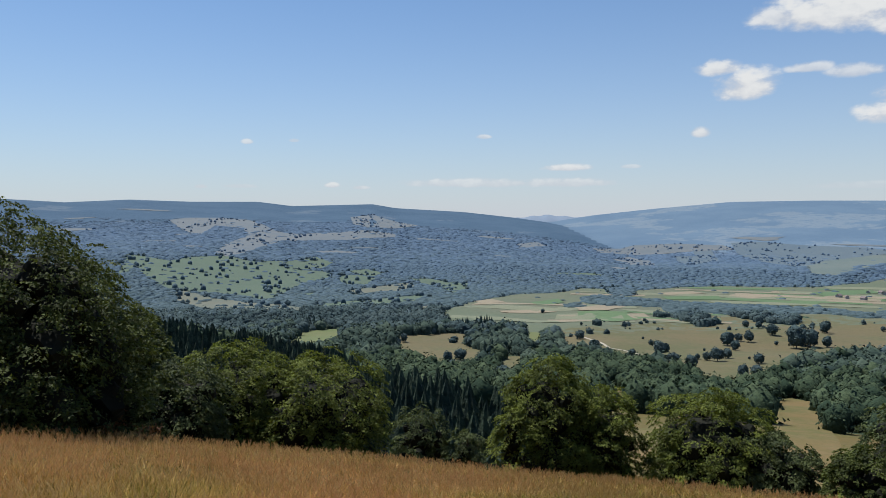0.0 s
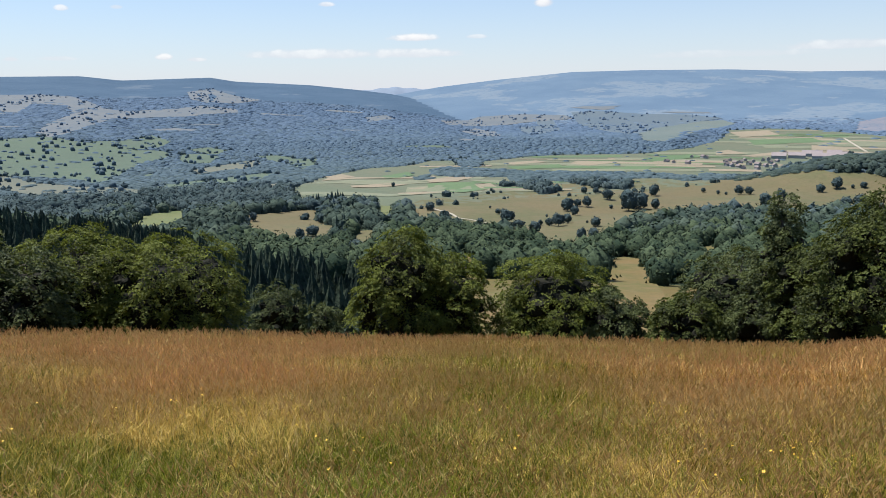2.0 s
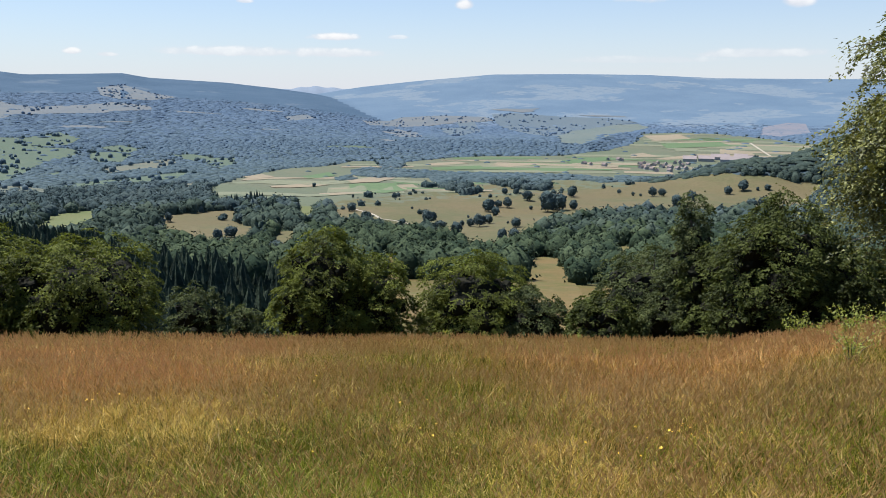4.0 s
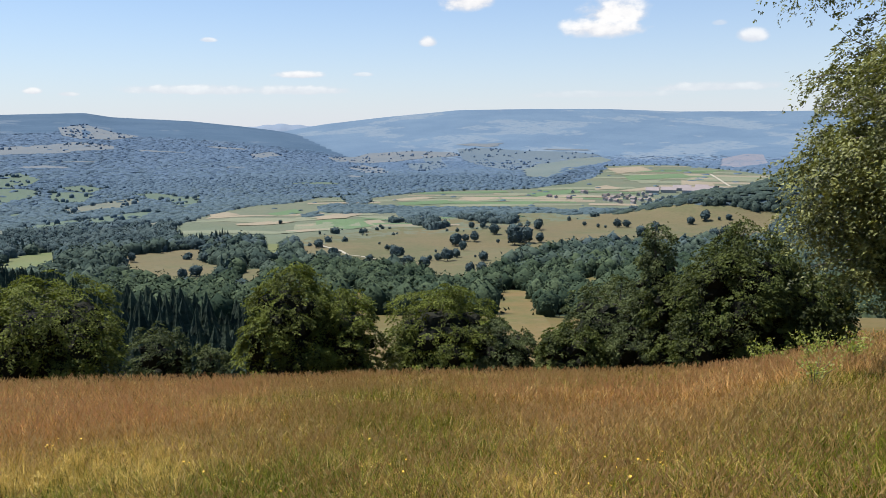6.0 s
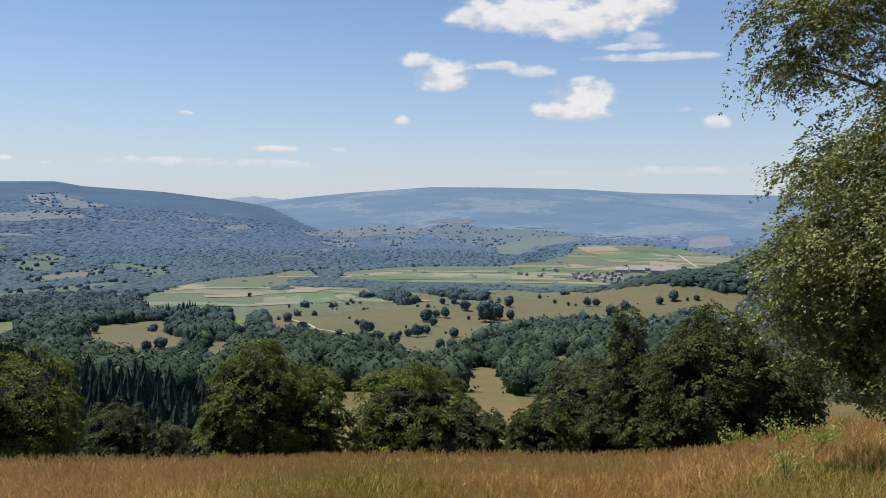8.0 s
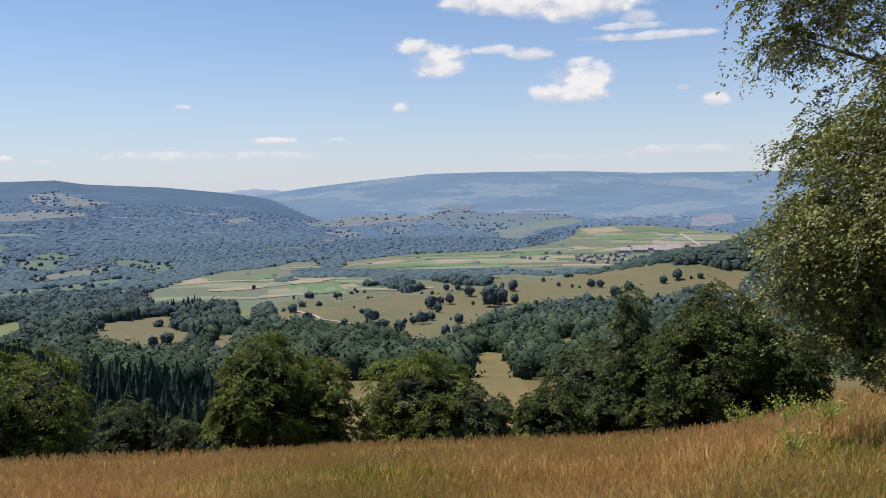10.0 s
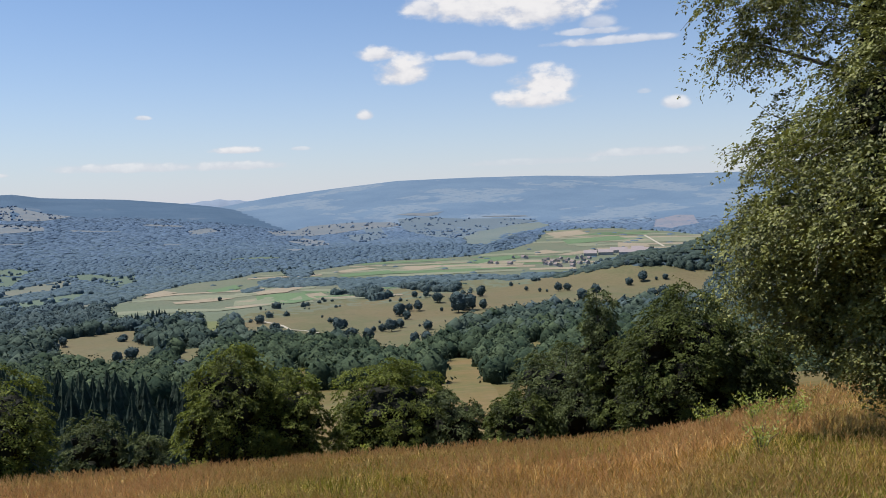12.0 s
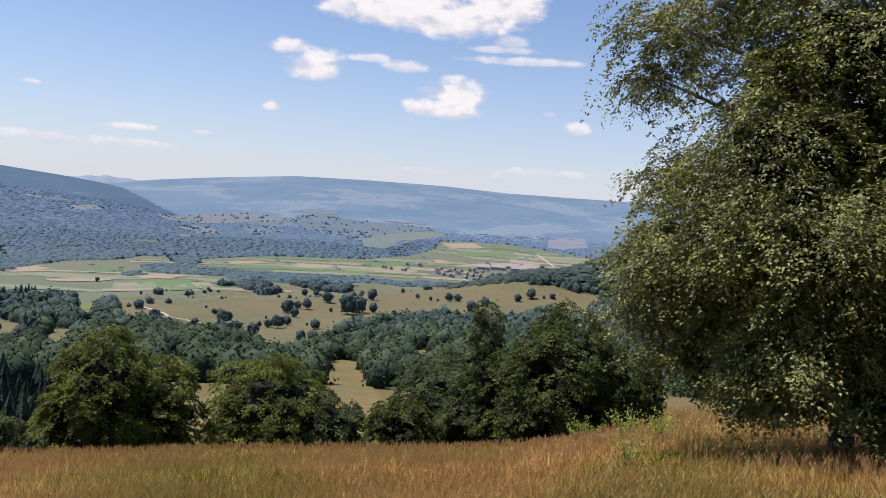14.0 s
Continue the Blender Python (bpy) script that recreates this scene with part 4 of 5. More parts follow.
def tree(name, label, az, far, tall, wide, seed, leaf_mat, leaves=11000, leaf=0.15, form="dome", limbs=34, clear=0.05, category="tree"):
    """A broad tree: a trunk with limbs, a near-black core standing in for the shade inside its crown, and fans of
    leaves around it.
    """
    rng = np.random.default_rng(seed)
    x, y = -math.sin(radians(az)) * far, math.cos(radians(az)) * far
    root = new(name)
    root.matrix_world = pose(x, y, float(height(x, y)), 0, 0, 0)
    tagged(root, label, category)
    pieces = []
    top = np.array([rng.normal(0, 0.03) * tall, rng.normal(0, 0.03) * tall, tall * 0.93])
    line = np.array([(0, 0, -0.4), (0.01 * tall, 0, 0.2 * tall), (0, 0.012 * tall, 0.5 * tall), top * 0.78, top])
    thick = 0.02 * tall + 0.04
    pieces.append(tube(line, [thick * 1.5, thick, thick * 0.7, thick * 0.35, 0.02], 8))
    knots, values = ENVELOPES[form]
    # limbs, with a lump of foliage round the end of each
    lumps = []
    for n in range(limbs):
        u = ((n + rng.uniform(0, 1)) / limbs) ** 0.85
        a = n * 2.39996 + rng.normal(0, 0.25)
        reach = wide * np.interp(u, knots, values)
        base = np.array([0, 0, tall * (clear + 0.8 * u)])
        end = np.array([math.cos(a) * reach * 0.72, math.sin(a) * reach * 0.72, tall * (0.08 + 0.84 * u)])
        mid = (base + end) / 2 + (0, 0, 0.05 * reach)
        pieces.append(tube([base, mid, end], [thick * 0.32 * (1.1 - u), thick * 0.2 * (1.1 - u), 0.02], 4))
        lumps.append((*end, (0.30 * reach + 0.07 * wide) * rng.uniform(0.75, 1.25)))
    lumps += [(*(top * u), 0.52 * wide * float(np.interp(u, knots, values))) for u in (0.55, 0.75, 0.9)]
    lumps = np.array(lumps + [(*(top * 0.97), 0.2 * wide)])
    # fans over the lumps
    count = leaves // 20
    pick = rng.choice(len(lumps), count, p=lumps[:, 3] ** 1.6 / (lumps[:, 3] ** 1.6).sum())
    d = rng.normal(0, 1, (count, 3)) + unit(lumps[pick, :3] * (1, 1, 0)) * 0.9 + (0, 0, 0.25)
    d = unit(d)
    size = lumps[pick, 3][:, None]
    c = lumps[pick, :3] + d * size * rng.uniform(0.7, 1.08, (count, 1)) * (1, 1, 1.15)
    c[:, 2] = np.clip(c[:, 2], 0.25, tall)
    out = unit(d * (1, 1, 0.4) + unit(c * (1, 1, 0)) * 0.8 + rng.normal(0, 0.25, c.shape) + (0, 0, 0.12))
    fans = pads(c, out * (0.35, 0.35, 0.1) + (0, 0, 0.85) + rng.normal(0, 0.2, c.shape), out, rng.uniform(0.6, 1.25, count) * (0.055 * wide + 0.36), 46, leaf, rng)
    v, f = fans
    v[:, 2] = np.maximum(v[:, 2], 0.05)
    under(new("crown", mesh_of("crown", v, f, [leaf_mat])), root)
    # solid core lumps, added to stop light and darken the gaps
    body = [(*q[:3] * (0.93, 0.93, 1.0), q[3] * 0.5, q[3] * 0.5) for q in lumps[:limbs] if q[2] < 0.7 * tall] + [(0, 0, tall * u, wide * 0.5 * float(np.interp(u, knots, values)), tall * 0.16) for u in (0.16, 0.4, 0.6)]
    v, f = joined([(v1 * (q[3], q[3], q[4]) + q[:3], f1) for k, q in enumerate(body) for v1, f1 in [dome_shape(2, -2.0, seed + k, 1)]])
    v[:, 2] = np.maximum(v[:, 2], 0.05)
    under(new("shade_core", mesh_of("shade_core", v, f, [M_INNER])), root)
    v, f = joined(pieces)
    under(new("trunk", mesh_of("trunk", v, f, [M_BARK], True)), root)
    return root


def stand(az, far, top_el, half, seed, label, leaf_mat=None, name="beech_tree", eye=0.0, **more):
    """A tree that reaches up to a given angle, and half degrees wide either way."""
    x, y = -math.sin(radians(az)) * far, math.cos(radians(az)) * far
    tall = far * math.tan(radians(top_el)) + eye - float(height(x, y))
    return tree(name, label, az, far, tall, far * math.tan(radians(half)), seed, leaf_mat or M_LEAF, **more)


B = "dense beech in full leaf below the meadow's brow"
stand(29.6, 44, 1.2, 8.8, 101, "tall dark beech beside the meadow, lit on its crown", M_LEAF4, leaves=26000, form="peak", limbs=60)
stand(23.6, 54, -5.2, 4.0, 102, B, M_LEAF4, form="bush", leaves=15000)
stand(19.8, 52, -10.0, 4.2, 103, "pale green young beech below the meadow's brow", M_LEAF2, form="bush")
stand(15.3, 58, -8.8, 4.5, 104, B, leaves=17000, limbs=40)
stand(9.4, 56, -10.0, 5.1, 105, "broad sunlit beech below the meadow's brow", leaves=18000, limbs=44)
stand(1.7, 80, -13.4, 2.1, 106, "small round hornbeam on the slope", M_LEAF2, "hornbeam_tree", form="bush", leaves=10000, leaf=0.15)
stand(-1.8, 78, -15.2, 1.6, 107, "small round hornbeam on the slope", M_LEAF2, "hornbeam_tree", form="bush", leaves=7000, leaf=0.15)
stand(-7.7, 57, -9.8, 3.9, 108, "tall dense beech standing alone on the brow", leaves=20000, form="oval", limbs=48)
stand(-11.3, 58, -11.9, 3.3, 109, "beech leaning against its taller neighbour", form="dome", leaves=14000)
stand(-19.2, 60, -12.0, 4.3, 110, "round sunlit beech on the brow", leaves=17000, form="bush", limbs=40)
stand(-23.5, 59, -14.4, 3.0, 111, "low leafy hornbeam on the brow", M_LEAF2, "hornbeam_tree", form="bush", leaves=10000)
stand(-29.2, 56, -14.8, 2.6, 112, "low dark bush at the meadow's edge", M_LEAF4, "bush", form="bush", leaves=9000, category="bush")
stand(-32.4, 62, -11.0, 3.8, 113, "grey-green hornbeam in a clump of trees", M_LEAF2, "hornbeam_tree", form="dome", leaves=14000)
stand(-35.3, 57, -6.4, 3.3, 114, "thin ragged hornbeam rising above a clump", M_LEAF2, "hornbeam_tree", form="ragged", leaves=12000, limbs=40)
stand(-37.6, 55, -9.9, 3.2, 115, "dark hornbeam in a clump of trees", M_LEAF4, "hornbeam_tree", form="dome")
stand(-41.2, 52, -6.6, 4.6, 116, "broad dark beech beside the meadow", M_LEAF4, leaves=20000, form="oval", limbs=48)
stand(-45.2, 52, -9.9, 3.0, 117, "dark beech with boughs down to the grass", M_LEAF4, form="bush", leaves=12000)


# the great birch at the side of the meadow
def birch(az, far, seed):
    """A great birch: a stem, boughs to each cluster of foliage, and hanging sprays of small leaves."""
    rng = np.random.default_rng(seed)
    x, y = -math.sin(radians(az)) * far, math.cos(radians(az)) * far
    root = new("birch_tree")
    # local x points left as the camera sees it, across to the valley side, local y toward the camera
    root.matrix_world = pose(x, y, float(height(x, y)), 0, 0, az + 180)
    tagged(root, "tall spreading birch with hanging boughs, standing in its own shade", "tree")
    # clusters of foliage, placed to fit the camera's view: place, half width, half height
    lobes = [(4.9, -0.3, 10.9, 2.2, 1.4), (2.8, 0.8, 11.6, 2.2, 1.8), (0.6, -0.2, 14.0, 2.8, 2.2), (-2.6, -0.5, 12.6, 2.8, 2.2),
             (5.3, -0.3, 9.5, 1.6, 0.8), (3.9, 0.3, 6.8, 2.0, 1.3), (4.3, 0.6, 4.8, 2.1, 1.6), (4.5, 0.6, 3.3, 1.7, 1.2), (3.3, 0.8, 2.3, 1.7, 1.1), (1.8, 2.2, 7.2, 2.5, 2.4), (2.2, 1.0, 2.3, 1.7, 1.6), (0.6, 2.4, 3.6, 2.5, 2.1),
             (-2.2, 2.2, 4.6, 2.7, 2.6), (-2.4, 2.0, 9.0, 2.7, 2.4), (0.6, 1.4, 9.9, 2.3, 1.9), (-4.4, -0.2, 6.6, 2.6, 2.8), (-3.4, 1.0, 2.5, 2.6, 1.7),
             (0.6, -2.6, 6.0, 2.8, 2.6), (1.8, -2.0, 8.2, 2.0, 1.7), (-1.6, -2.8, 9.6, 2.6, 2.2), (2.1, 0.4, 9.4, 1.9, 1.7), (2.6, 1.0, 3.4, 1.8, 1.4), (1.4, 2.3, 2.2, 1.8, 1.3), (-1.6, 2.5, 2.4, 2.1, 1.4), (2.9, 2.2, 5.3, 2.1, 1.5), (0.6, 3.4, 5.4, 2.4, 1.6), (-2.4, 3.6, 6.2, 2.4, 1.8),
             (0.0, 0.0, 7.0, 2.6, 4.6), (-0.8, 2.0, 1.9, 2.3, 1.4), (1.2, -1.5, 2.6, 2.6, 1.6)]
    stem = [(0, 0, -0.5), (0.1, 0, 2.5), (-0.1, 0.1, 6), (0.1, 0, 10), (0.2, 0.1, 14.5)]
    pieces = [tube(stem, [0.34, 0.26, 0.2, 0.12, 0.03], 10)]
    twigs = []
    fans = []
    for n, (cx, cy, cz, w, h) in enumerate(lobes):
        c = np.array([cx, cy, cz])
        z0 = max(1.2, cz - 0.55 * math.hypot(cx, cy) - 0.6)
        foot = np.array([0, 0, z0])
        mid = foot * 0.45 + c * 0.55 + (0, 0, 0.5)
        pieces.append(tube([foot, mid, c, c + (c - mid) * 0.5 - (0, 0, 0.5)], [0.11, 0.07, 0.04, 0.01], 5))
        count = int((88 if cz < 6.5 else 62) * w * h)
        d = unit(rng.normal(0, 1, (count, 3)))
        q = rng.uniform(0.15, 1.0, (count, 1)) ** 0.5
        q = q * np.array([0.93 + 0.7 * noise.noise(Vector(p) * 2.8 + Vector((n * 5.1, 0, 0))) for p in d])[:, None]
        spot = c + d * q * (w, w, h)
        out = unit(d * (1, 1, 0.3) + rng.normal(0, 0.4, d.shape) - (0, 0, 0.2))
        fans.append(pads(spot, d * 0.3 + (0, 0, 0.8) + rng.normal(0, 0.3, d.shape), out, rng.uniform(0.32, 0.7, count), 66, 0.076, rng, 0.8))
        for k in range(0, count, 8):
            twigs.append(tube([c + d[k] * 0.3, (c + spot[k]) / 2 + (0, 0, 0.15), spot[k], spot[k] + out[k] * 0.5], [0.025, 0.018, 0.01, 0.004], 3))
    v, f = joined(fans)
    # no leaves near the ground, but for a few hanging tips
    low = v[f].min(1)
    f = f[low[:, 2] > 1.05 + 0.45 * np.sin(low[:, 0] * 1.9 + 1) + 0.3 * np.sin(low[:, 1] * 2.7)]
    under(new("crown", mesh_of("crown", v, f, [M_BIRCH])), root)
    # core lumps in shade colour, added behind the sprays
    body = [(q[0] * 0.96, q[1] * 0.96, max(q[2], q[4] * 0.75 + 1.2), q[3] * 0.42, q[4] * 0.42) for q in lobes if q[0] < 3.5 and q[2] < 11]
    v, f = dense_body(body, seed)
    under(new("shade_core", mesh_of("shade_core", v, f, [M_INNER])), root)
    for k, (v, f) in enumerate(pieces):
        under(new("bough" if k else "trunk", mesh_of("bough", v, f, [M_BARK], True)), root)
    v, f = joined(twigs)
    under(new("twig_work", mesh_of("twig_work", v, f, [M_BARK], True)), root)


birch(-61.0, 21, 201)


# ---- lone trees in the valley meadows ----
LONE_1 = [(110, 620, 7.6), (108, 547, 6.7), (156, 578, 4.2), (159, 574, 4.8), (151, 532, 9.2), (147, 492, 7.6), (150, 465, 7.2), (168, 509, 4.3), (172, 502, 5.7), (176, 494, 8.7), (188, 509, 6.5), (226, 613, 11.2), (222, 585, 7.0), (244, 637, 6.9), (251, 633, 9.8), (283, 663, 9.2), (276, 602, 16.8), (288, 617, 14.5), (291, 610, 13.5), (288, 704, 6.5), (279, 711, 6.5), (354, 714, 9.3),]
LONE_2 = [(268, 620, 3.6), (194, 473, 6.0), (166, 426, 6.4), (175, 429, 6.9), (304, 610, 9.1), (128, 521, 5.2), (167, 707, 1.7), (171, 706, 1.7), (161, 621, 2.2), (207, 793, 3.3), (120, 930, 5.0), (128, 714, 3.1), (158, 756, 2.1), (291, 640, 11.3), (193, 569, 2.3), (197, 495, 2.0), (346, 700, 10.8), (449, 717, 8.6), (458, 713, 8.6), (395, 590, 11.7), (440, 634, 10.7), (524, 692, 8.8),]
LONE_3 = [(548, 699, 11.3), (562, 693, 4.3), (572, 690, 6.7), (480, 598, 9.8), (500, 605, 10.0), (428, 750, 4.6), (434, 731, 4.5), (439, 724, 3.2), (1035, 1291, 13.1), (904, 1182, 12.6), (797, 1112, 10.2), (-29, 571, 6.2), (9, 592, 5.3), (19, 565, 7.6), (11, 488, 7.3), (3, 474, 7.6), (24, 491, 3.9), (29, 478, 6.5), (29, 370, 7.1), (110, 619, 6.9), (107, 545, 7.2),]


def lone_tree(k):
    root = new("lone_tree")
    v, f = leafy_shape(80 + k, 2, 260, 0.16, -0.85)
    v = v * (0.42, 0.42, 0.46) + (0, 0, 0.55)
    under(new("crown", mesh_of("crown", v, f, [M_TONE[2]])), root)
    v, f = tube([(0, 0, -0.05), (0.01, 0, 0.2), (0, 0.01, 0.5)], [0.035, 0.028, 0.015], 6)
    under(new("trunk", mesh_of("trunk", v, f, [M_BARK], True)), root)
    return tagged(root, "single dark round tree in a dry meadow", "tree", "lone trees in the valley meadows")


def make_lone():
    kinds = [lone_tree(k) for k in range(5)]
    rng = np.random.default_rng(21)
    for n, (x, y, tall) in enumerate(LONE_1 + LONE_2 + LONE_3):
        m = pose(x, y, float(height(x, y)) + 0.3, 0, 0, rng.uniform(0, 360)) @ Matrix.Diagonal((tall * rng.uniform(0.85, 1.3), tall * rng.uniform(0.85, 1.3), tall * rng.uniform(0.95, 1.15), 1))
        if n < 5:
            kinds[n].matrix_basis = m
        else:
            one = copy_thing(kinds[n % 5], m)
            one.matrix_basis = m


make_lone()


# ---- village ----
def house(x, y, turn, long, wide, tall, roof_mat, name="house", label="small limewashed village house with a clay roof"):
    root = new(name)
    root.matrix_world = pose(x, y, float(height(x, y)) + 1.4, 0, 0, turn)
    tagged(root, label, "house" if name == "house" else "hall", "village houses" if name == "house" else "farm halls")
    a, b, h = long / 2, wide / 2, tall
    v = [(-a, -b, -2), (a, -b, -2), (a, b, -2), (-a, b, -2), (-a, -b, h), (a, -b, h), (a, b, h), (-a, b, h), (-a, 0, h + b * 0.8), (a, 0, h + b * 0.8)]
    me = bpy.data.meshes.new("wall")
    me.from_pydata(v, [], [(0, 1, 5, 4), (2, 3, 7, 6), (1, 2, 6, 9, 5), (3, 0, 4, 8, 7)])
    me.materials.append(M_WALL)
    under(new("wall", me), root)
    o, e = 0.5, 0.35
    p = [(-a - o, -b - o, h - e), (a + o, -b - o, h - e), (a + o, 0, h + b * 0.8 + 0.2), (-a - o, 0, h + b * 0.8 + 0.2), (a + o, b + o, h - e), (-a - o, b + o, h - e)]
    me = bpy.data.meshes.new("roof")
    me.from_pydata(p + [(q[0], q[1], q[2] + 0.25) for q in p], [], [(0, 1, 2, 3), (3, 2, 4, 5), (6, 7, 8, 9), (9, 8, 10, 11), (0, 1, 7, 6), (5, 4, 10, 11), (1, 2, 8, 7), (2, 4, 10, 8), (0, 3, 9, 6), (3, 5, 11, 9)])
    me.materials.append(roof_mat)
    under(new("roof", me), root)


HOUSES = [(759, 1260), (783, 1285), (754, 1221), (776, 1241), (811, 1283), (768, 1201), (810, 1254), (771, 1181), (846, 1280), (768, 1153), (823, 1223),
          (781, 1148), (717, 1151), (707, 1121), (724, 1109), (664, 1296), (664, 1270), (677, 1243), (770, 1400), (787, 1387),
          (784, 1370), (717, 1170), (721, 1192), (864, 1291), (854, 1250), (981, 1411)]
for n, (hx, hy) in enumerate(HOUSES):
    house(hx, hy, 20 + 37 * n % 90, 7.5 + n % 4, 5.5 + n % 2, 2.6 + 0.3 * (n % 3), M_ROOF)
for hx, hy, long in ((914, 1333, 26), (950, 1330, 30), (1000, 1354, 36), (1046, 1350, 26), (982, 1300, 34), (1030, 1312, 26)):
    house(hx, hy, -38, long, 14, 5, M_SHED, "farm_hall", "long low farm hall with a pale roof")


def track(points, wide, name, label, lift):
    v, f = [], []
    p = [Vector(q) for q in points]
    line = []
    for a, b in zip(p, p[1:]):
        n = max(2, int((b - a).length / 12))
        line += [a.lerp(b, k / n) for k in range(n)]
    line.append(p[-1])
    for k, q in enumerate(line):
        way = (line[min(k + 1, len(line) - 1)] - line[max(k - 1, 0)]).normalized()
        for s in (-0.5, 0.5):
            e = q + Vector((-way.y, way.x)) * wide * s
            v.append((e.x, e.y, float(height(e.x, e.y)) + lift))
    f = [(2 * k, 2 * k + 1, 2 * k + 3, 2 * k + 2) for k in range(len(line) - 1)]
    tagged(new(name, mesh_of(name, v, f, [M_TRACK])), label, "road", kind="structure")


track([(1393, 1765), (1163, 1405)], 6, "road", "pale straight road over the valley floor", 1.4)
track([(114, 656), (115, 629), (119, 578), (119, 552), (127, 544), (136, 526)], 2.5, "footpath", "worn pale footpath down the dry meadow", 0.8)


# ---- the meadow's grass ----
def blades(x, y, tall, thick, lean, rng, cuts=2):
    """Bent blades, each of three triangles, or one where they stand far off."""
    n = len(x)
    z = height(x, y)
    a, b = rng.uniform(0, 2 * math.pi, n), rng.uniform(0, 2 * math.pi, n)
    foot = np.stack([x, y, z - 0.02], -1)
    side = np.stack([np.cos(a), np.sin(a), np.zeros(n)], -1) * (thick / 2)[:, None]
    bend = np.stack([np.cos(b), np.sin(b), np.zeros(n)], -1) * (tall * lean)[:, None]
    up = np.zeros((n, 3))
    up[:, 2] = tall
    mid = foot + up * 0.6 + bend * 0.28
    tip = foot + up * (1.0 - 0.25 * np.minimum(lean, 1.0))[:, None] + bend
    if cuts == 1:
        return np.stack([foot - side, foot + side, tip], 1).reshape(-1, 3), np.arange(n * 3).reshape(-1, 3), tip
    v = np.stack([foot - side, foot + side, mid + side * 0.8, mid - side * 0.8, tip], 1).reshape(-1, 3)
    k = (np.arange(n) * 5)[:, None]
    f = np.concatenate([k + [0, 1, 2], k + [0, 2, 3], k + [3, 2, 4]], 1).reshape(-1, 3)
    return v, f, tip


def meadow_spots(n, r0, r1, rng):
    a = np.radians(rng.uniform(-68, 36, n))
    r = r0 * (r1 / r0) ** rng.uniform(0, 1, n)
    return -np.sin(a) * r, np.cos(a) * r, r


def make_grass():
    rng = np.random.default_rng(31)
    for r0, r1, n, cuts, mat in ((3.2, 10, 110000, 2, M_BLADE), (5.5, 20, 130000, 1, M_BLADE2), (12, 75, 190000, 1, M_BLADE3)):
        x, y, r = meadow_spots(n, r0, r1, rng)
        lush = swell(x, y, 2.3, 8) + 0.7 * swell(x, y, 0.7, 4)
        tall = rng.uniform(0.14, 0.40, n) * (1 + 0.3 * lush)
        v, f, _ = blades(x, y, tall, (0.0016 + 0.00060 * r) * (1 if cuts == 2 else 1.45), rng.uniform(0.1, 1.2, n), rng, cuts)
        tagged(new("meadow_grass", mesh_of("meadow_grass", v, f, [mat])), "tall dry summer grass, green at its foot", "grass", kind="stuff")
    # the turf underfoot and behind
    a, r = rng.uniform(0, 2 * math.pi, 34000), 0.4 * (16 / 0.4) ** rng.uniform(0, 1, 34000)
    x, y = -np.sin(a) * r, np.cos(a) * r
    keep = (r < 3.3) | (y < -0.35 * np.abs(x) - 1)
    x, y = x[keep], y[keep]
    v, f, _ = blades(x, y, rng.uniform(0.08, 0.25, len(x)), np.full(len(x), 0.008), rng.uniform(0.2, 1.3, len(x)), rng, 1)
    tagged(new("trodden_grass", mesh_of("trodden_grass", v, f, [M_BLADE])), "short trodden dry grass underfoot", "grass", kind="stuff")
    for r0, r1, n in ((3.2, 14, 9000), (7, 30, 19000), (20, 72, 24000)):
        x, y, r = meadow_spots(n, r0, r1, rng)
        keep = swell(x, y, 6.5, 9) > -0.35 + rng.normal(0, 0.4, n)
        x, y, r = x[keep], y[keep], r[keep]
        m = len(x)
        tall = rng.uniform(0.34, 0.62, m)
        v, f, tip = blades(x, y, tall, 0.0012 + 0.0005 * r, rng.uniform(0.05, 0.4, m), rng, 1)
        pieces = [(v, f)]
        for k in range(3):
            c = tip + rng.normal(0, 0.02, (m, 3)) - (0, 0, 0.04 * k)
            s = (0.028 + 0.0016 * r)[:, None]
            out = rng.normal(0, 1, (m, 3)) * (1, 1, 0.2)
            out /= np.linalg.norm(out, axis=1, keepdims=True)
            up = np.tile((0.0, 0.0, 1.0), (m, 1)) + 0.6 * out
            pieces.append((np.stack([c - up * s, c + out * s * 0.3, c + up * s], 1).reshape(-1, 3), np.arange(m * 3).reshape(-1, 3)))
        v, f = joined(pieces)
        tagged(new("seed_heads", mesh_of("seed_heads", v, f, [M_HEAD])), "reddish brown seed heads standing over the grass", "grass", kind="stuff")


make_grass()


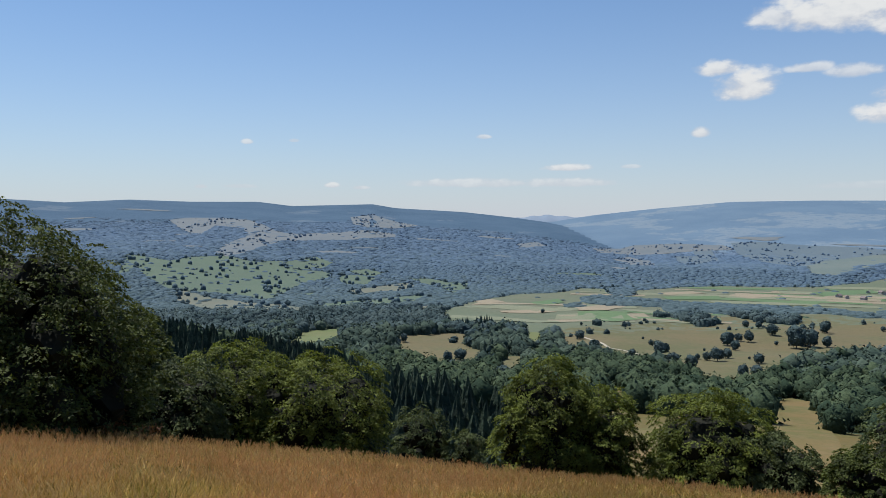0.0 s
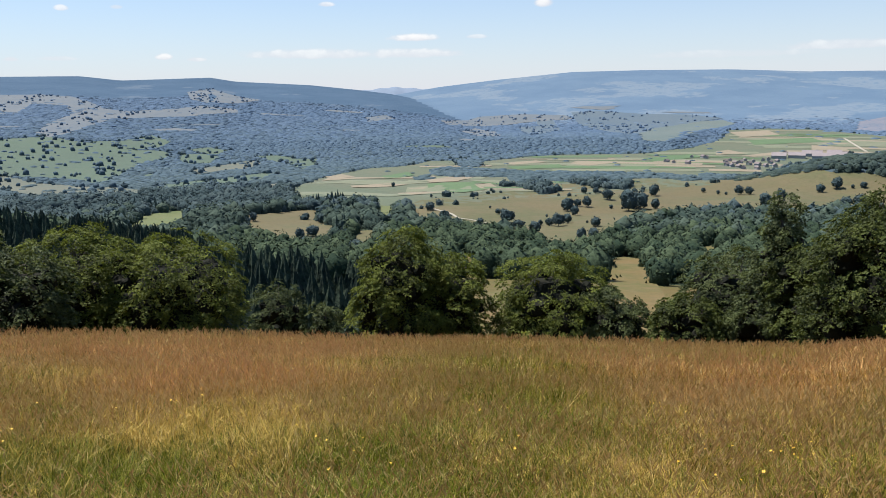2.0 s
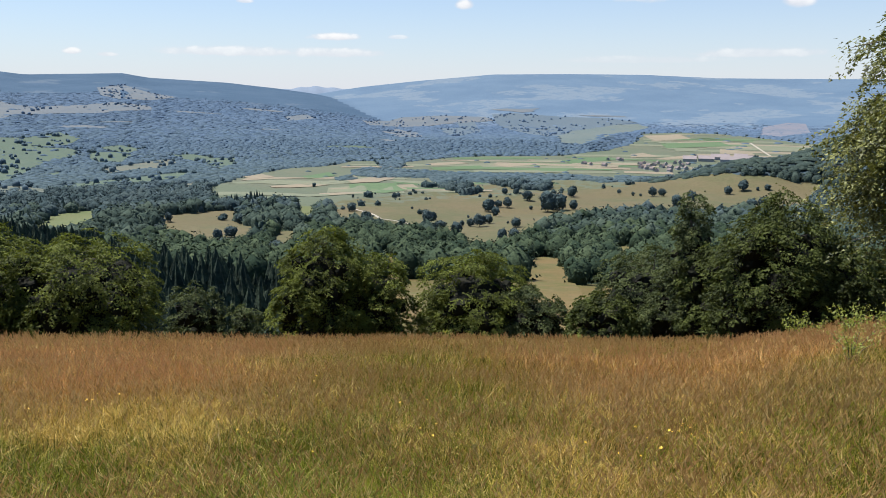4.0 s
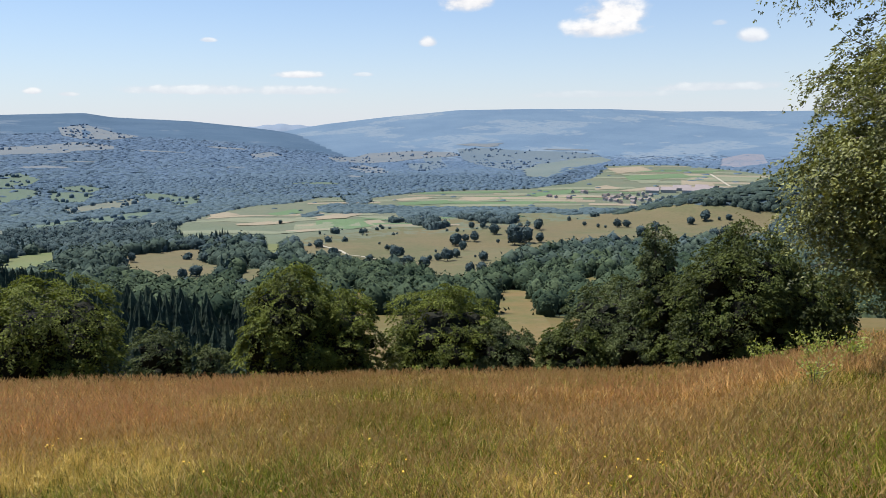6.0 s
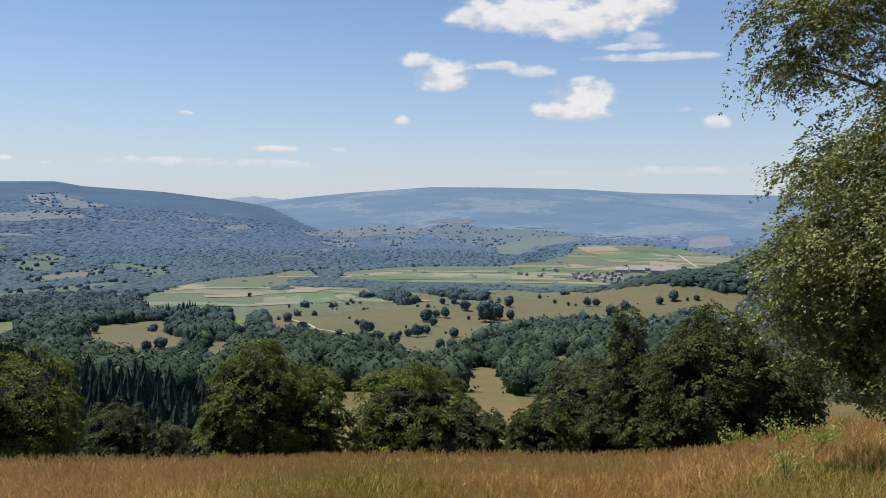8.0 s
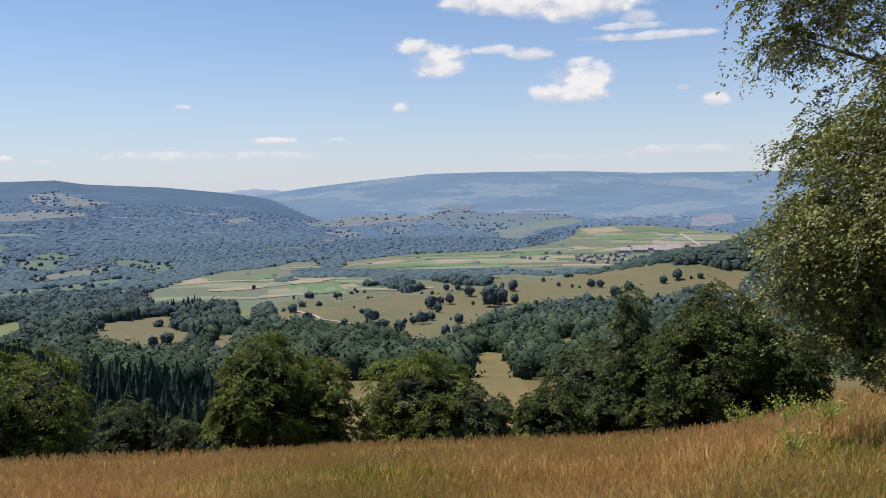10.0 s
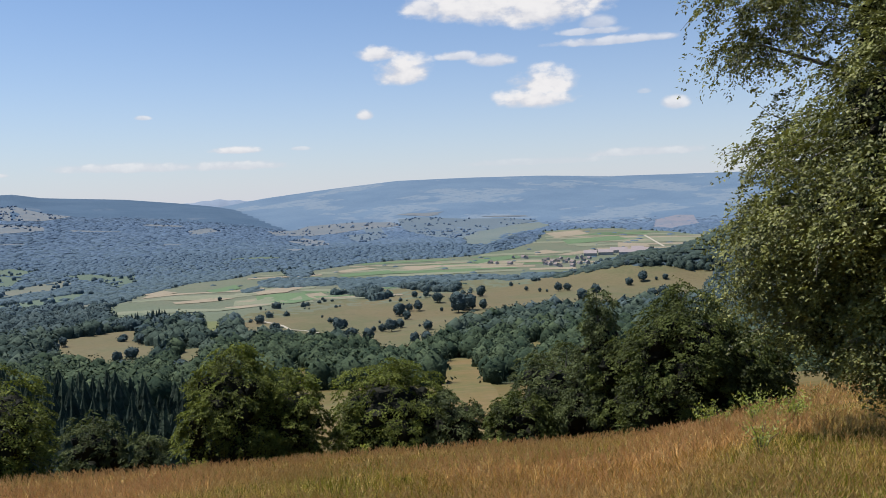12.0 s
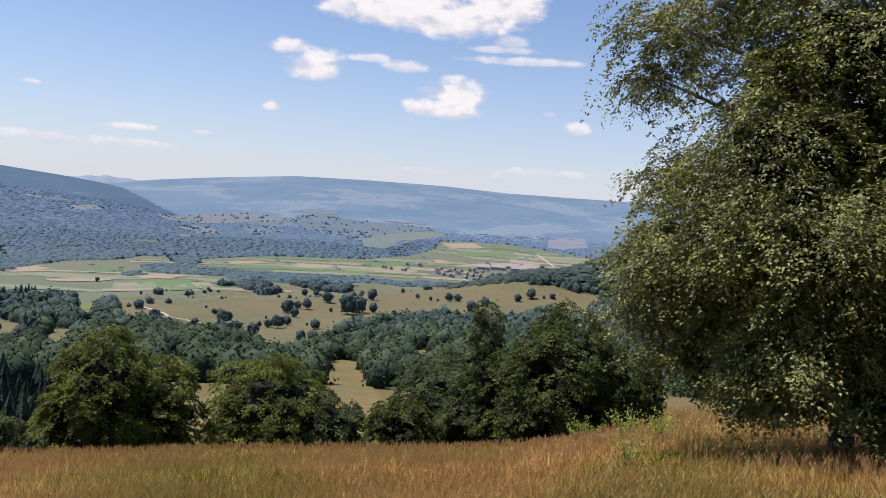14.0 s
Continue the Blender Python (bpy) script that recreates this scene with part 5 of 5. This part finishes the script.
# ---- flowers, saplings and weeds on the meadow ----
def make_flowers():
    """Small yellow composite flowers in loose patches: a ring of petals on a stalk."""
    rng = np.random.default_rng(51)
    pieces, stalks = [], []
    for _ in range(17):
        a, r = radians(rng.uniform(-40, 26)), rng.uniform(5, 13)
        cx, cy = -math.sin(a) * r, math.cos(a) * r
        for _ in range(rng.integers(3, 11)):
            x, y = cx + rng.normal(0, 0.22), cy + rng.normal(0, 0.22)
            z = float(height(x, y)) + rng.uniform(0.25, 0.42)
            size = rng.uniform(0.010, 0.016)
            tip = np.array([x, y, z])
            lean = rng.normal(0, 0.25, 2)
            ring = [tip + size * np.array([math.cos(k * 0.628), math.sin(k * 0.628), 0.25 + lean[0] * math.cos(k * 0.628) + lean[1] * math.sin(k * 0.628)]) * (1.0 if k % 2 else 0.7) for k in range(10)]
            pieces.append((np.array([tip] + ring), np.array([(0, k + 1, (k + 1) % 10 + 1) for k in range(10)])))
            stalks.append(tube([(x, y, z - 0.42), (x, y, z)], [0.003, 0.002], 3))
    v, f = joined(pieces)
    tagged(new("yellow_flowers", mesh_of("yellow_flowers", v, f, [M_FLOWER])), "loose patches of small yellow flowers in the grass", "flowers", kind="stuff")
    v, f = joined(stalks)
    tagged(new("flower_stalks", mesh_of("flower_stalks", v, f, [M_SHRUB])), "thin green stalks under yellow flowers", "flowers", kind="stuff")


make_flowers()


def sapling(az, far, tall, wide, seed, mat, label, leaves=320, leaf=0.07):
    """A low shrub: several stems from one root, with broad leaves."""
    rng = np.random.default_rng(seed)
    x, y = -math.sin(radians(az)) * far, math.cos(radians(az)) * far
    root = new("shrub")
    root.matrix_world = pose(x, y, float(height(x, y)))
    tagged(root, label, "shrub", "shrubs on the meadow")
    centres, ways = [], []
    for n in range(9):
        a = n * 2.4 + rng.normal(0, 0.3)
        reach = wide * rng.uniform(0.3, 1.0)
        tip = np.array([math.cos(a) * reach, math.sin(a) * reach, tall * rng.uniform(0.6, 1.0)])
        mid = tip * (0.4, 0.4, 0.6)
        v, f = tube([(0, 0, -0.1), mid, tip], [0.012, 0.008, 0.003], 5)
        under(new("stem", mesh_of("stem", v, f, [M_BARK], True)), root)
        t = rng.uniform(0.25, 1.05, leaves // 9)[:, None]
        p = mid * 2 * t * (1 - t) + tip * t * t + rng.normal(0, 0.12 * wide, (leaves // 9, 3))
        centres.append(p)
        ways.append(np.tile(tip - mid, (len(p), 1)) + rng.normal(0, 0.4, (len(p), 3)))
    c, w = np.vstack(centres), np.vstack(ways)
    v, f = leaves_at(c, w, leaf, rng, 0.6)
    under(new("foliage", mesh_of("foliage", v, f, [mat])), root)


Y = "yellow-green leafy shrub at the meadow's edge"
sapling(-42.6, 35, 1.3, 0.8, 301, M_SHRUB, Y, 240, 0.11)
sapling(-44.1, 36, 0.9, 0.6, 302, M_SHRUB, Y, 160, 0.11)
sapling(-47.0, 18, 0.95, 0.55, 305, M_SHRUB, "pale flowering weed shrub in the dry grass", 420, 0.06)
sapling(-46.2, 30, 1.3, 1.0, 306, M_SHRUB, Y, 420, 0.11)
sapling(-48.6, 28, 1.2, 0.9, 307, M_SHRUB, Y, 420, 0.11)
sapling(-17.2, 44, 0.9, 0.4, 308, M_SHRUB, "small yellow-green sapling on the brow", 200, 0.12)
sapling(-27.2, 44, 0.8, 0.5, 309, M_SHRUB, "small yellow-green sapling on the brow", 200, 0.12)
sapling(-5.0, 46, 0.8, 0.6, 310, M_SHRUB, "small yellow-green sapling on the brow", 240, 0.12)
sapling(23.5, 44, 1.5, 1.2, 311, M_RUSTY, "withered rusty brown shrub under a dark beech", 420, 0.13)
sapling(21.2, 46, 1.1, 0.9, 312, M_RUSTY, "withered rusty brown shrub under a dark beech", 360, 0.13)
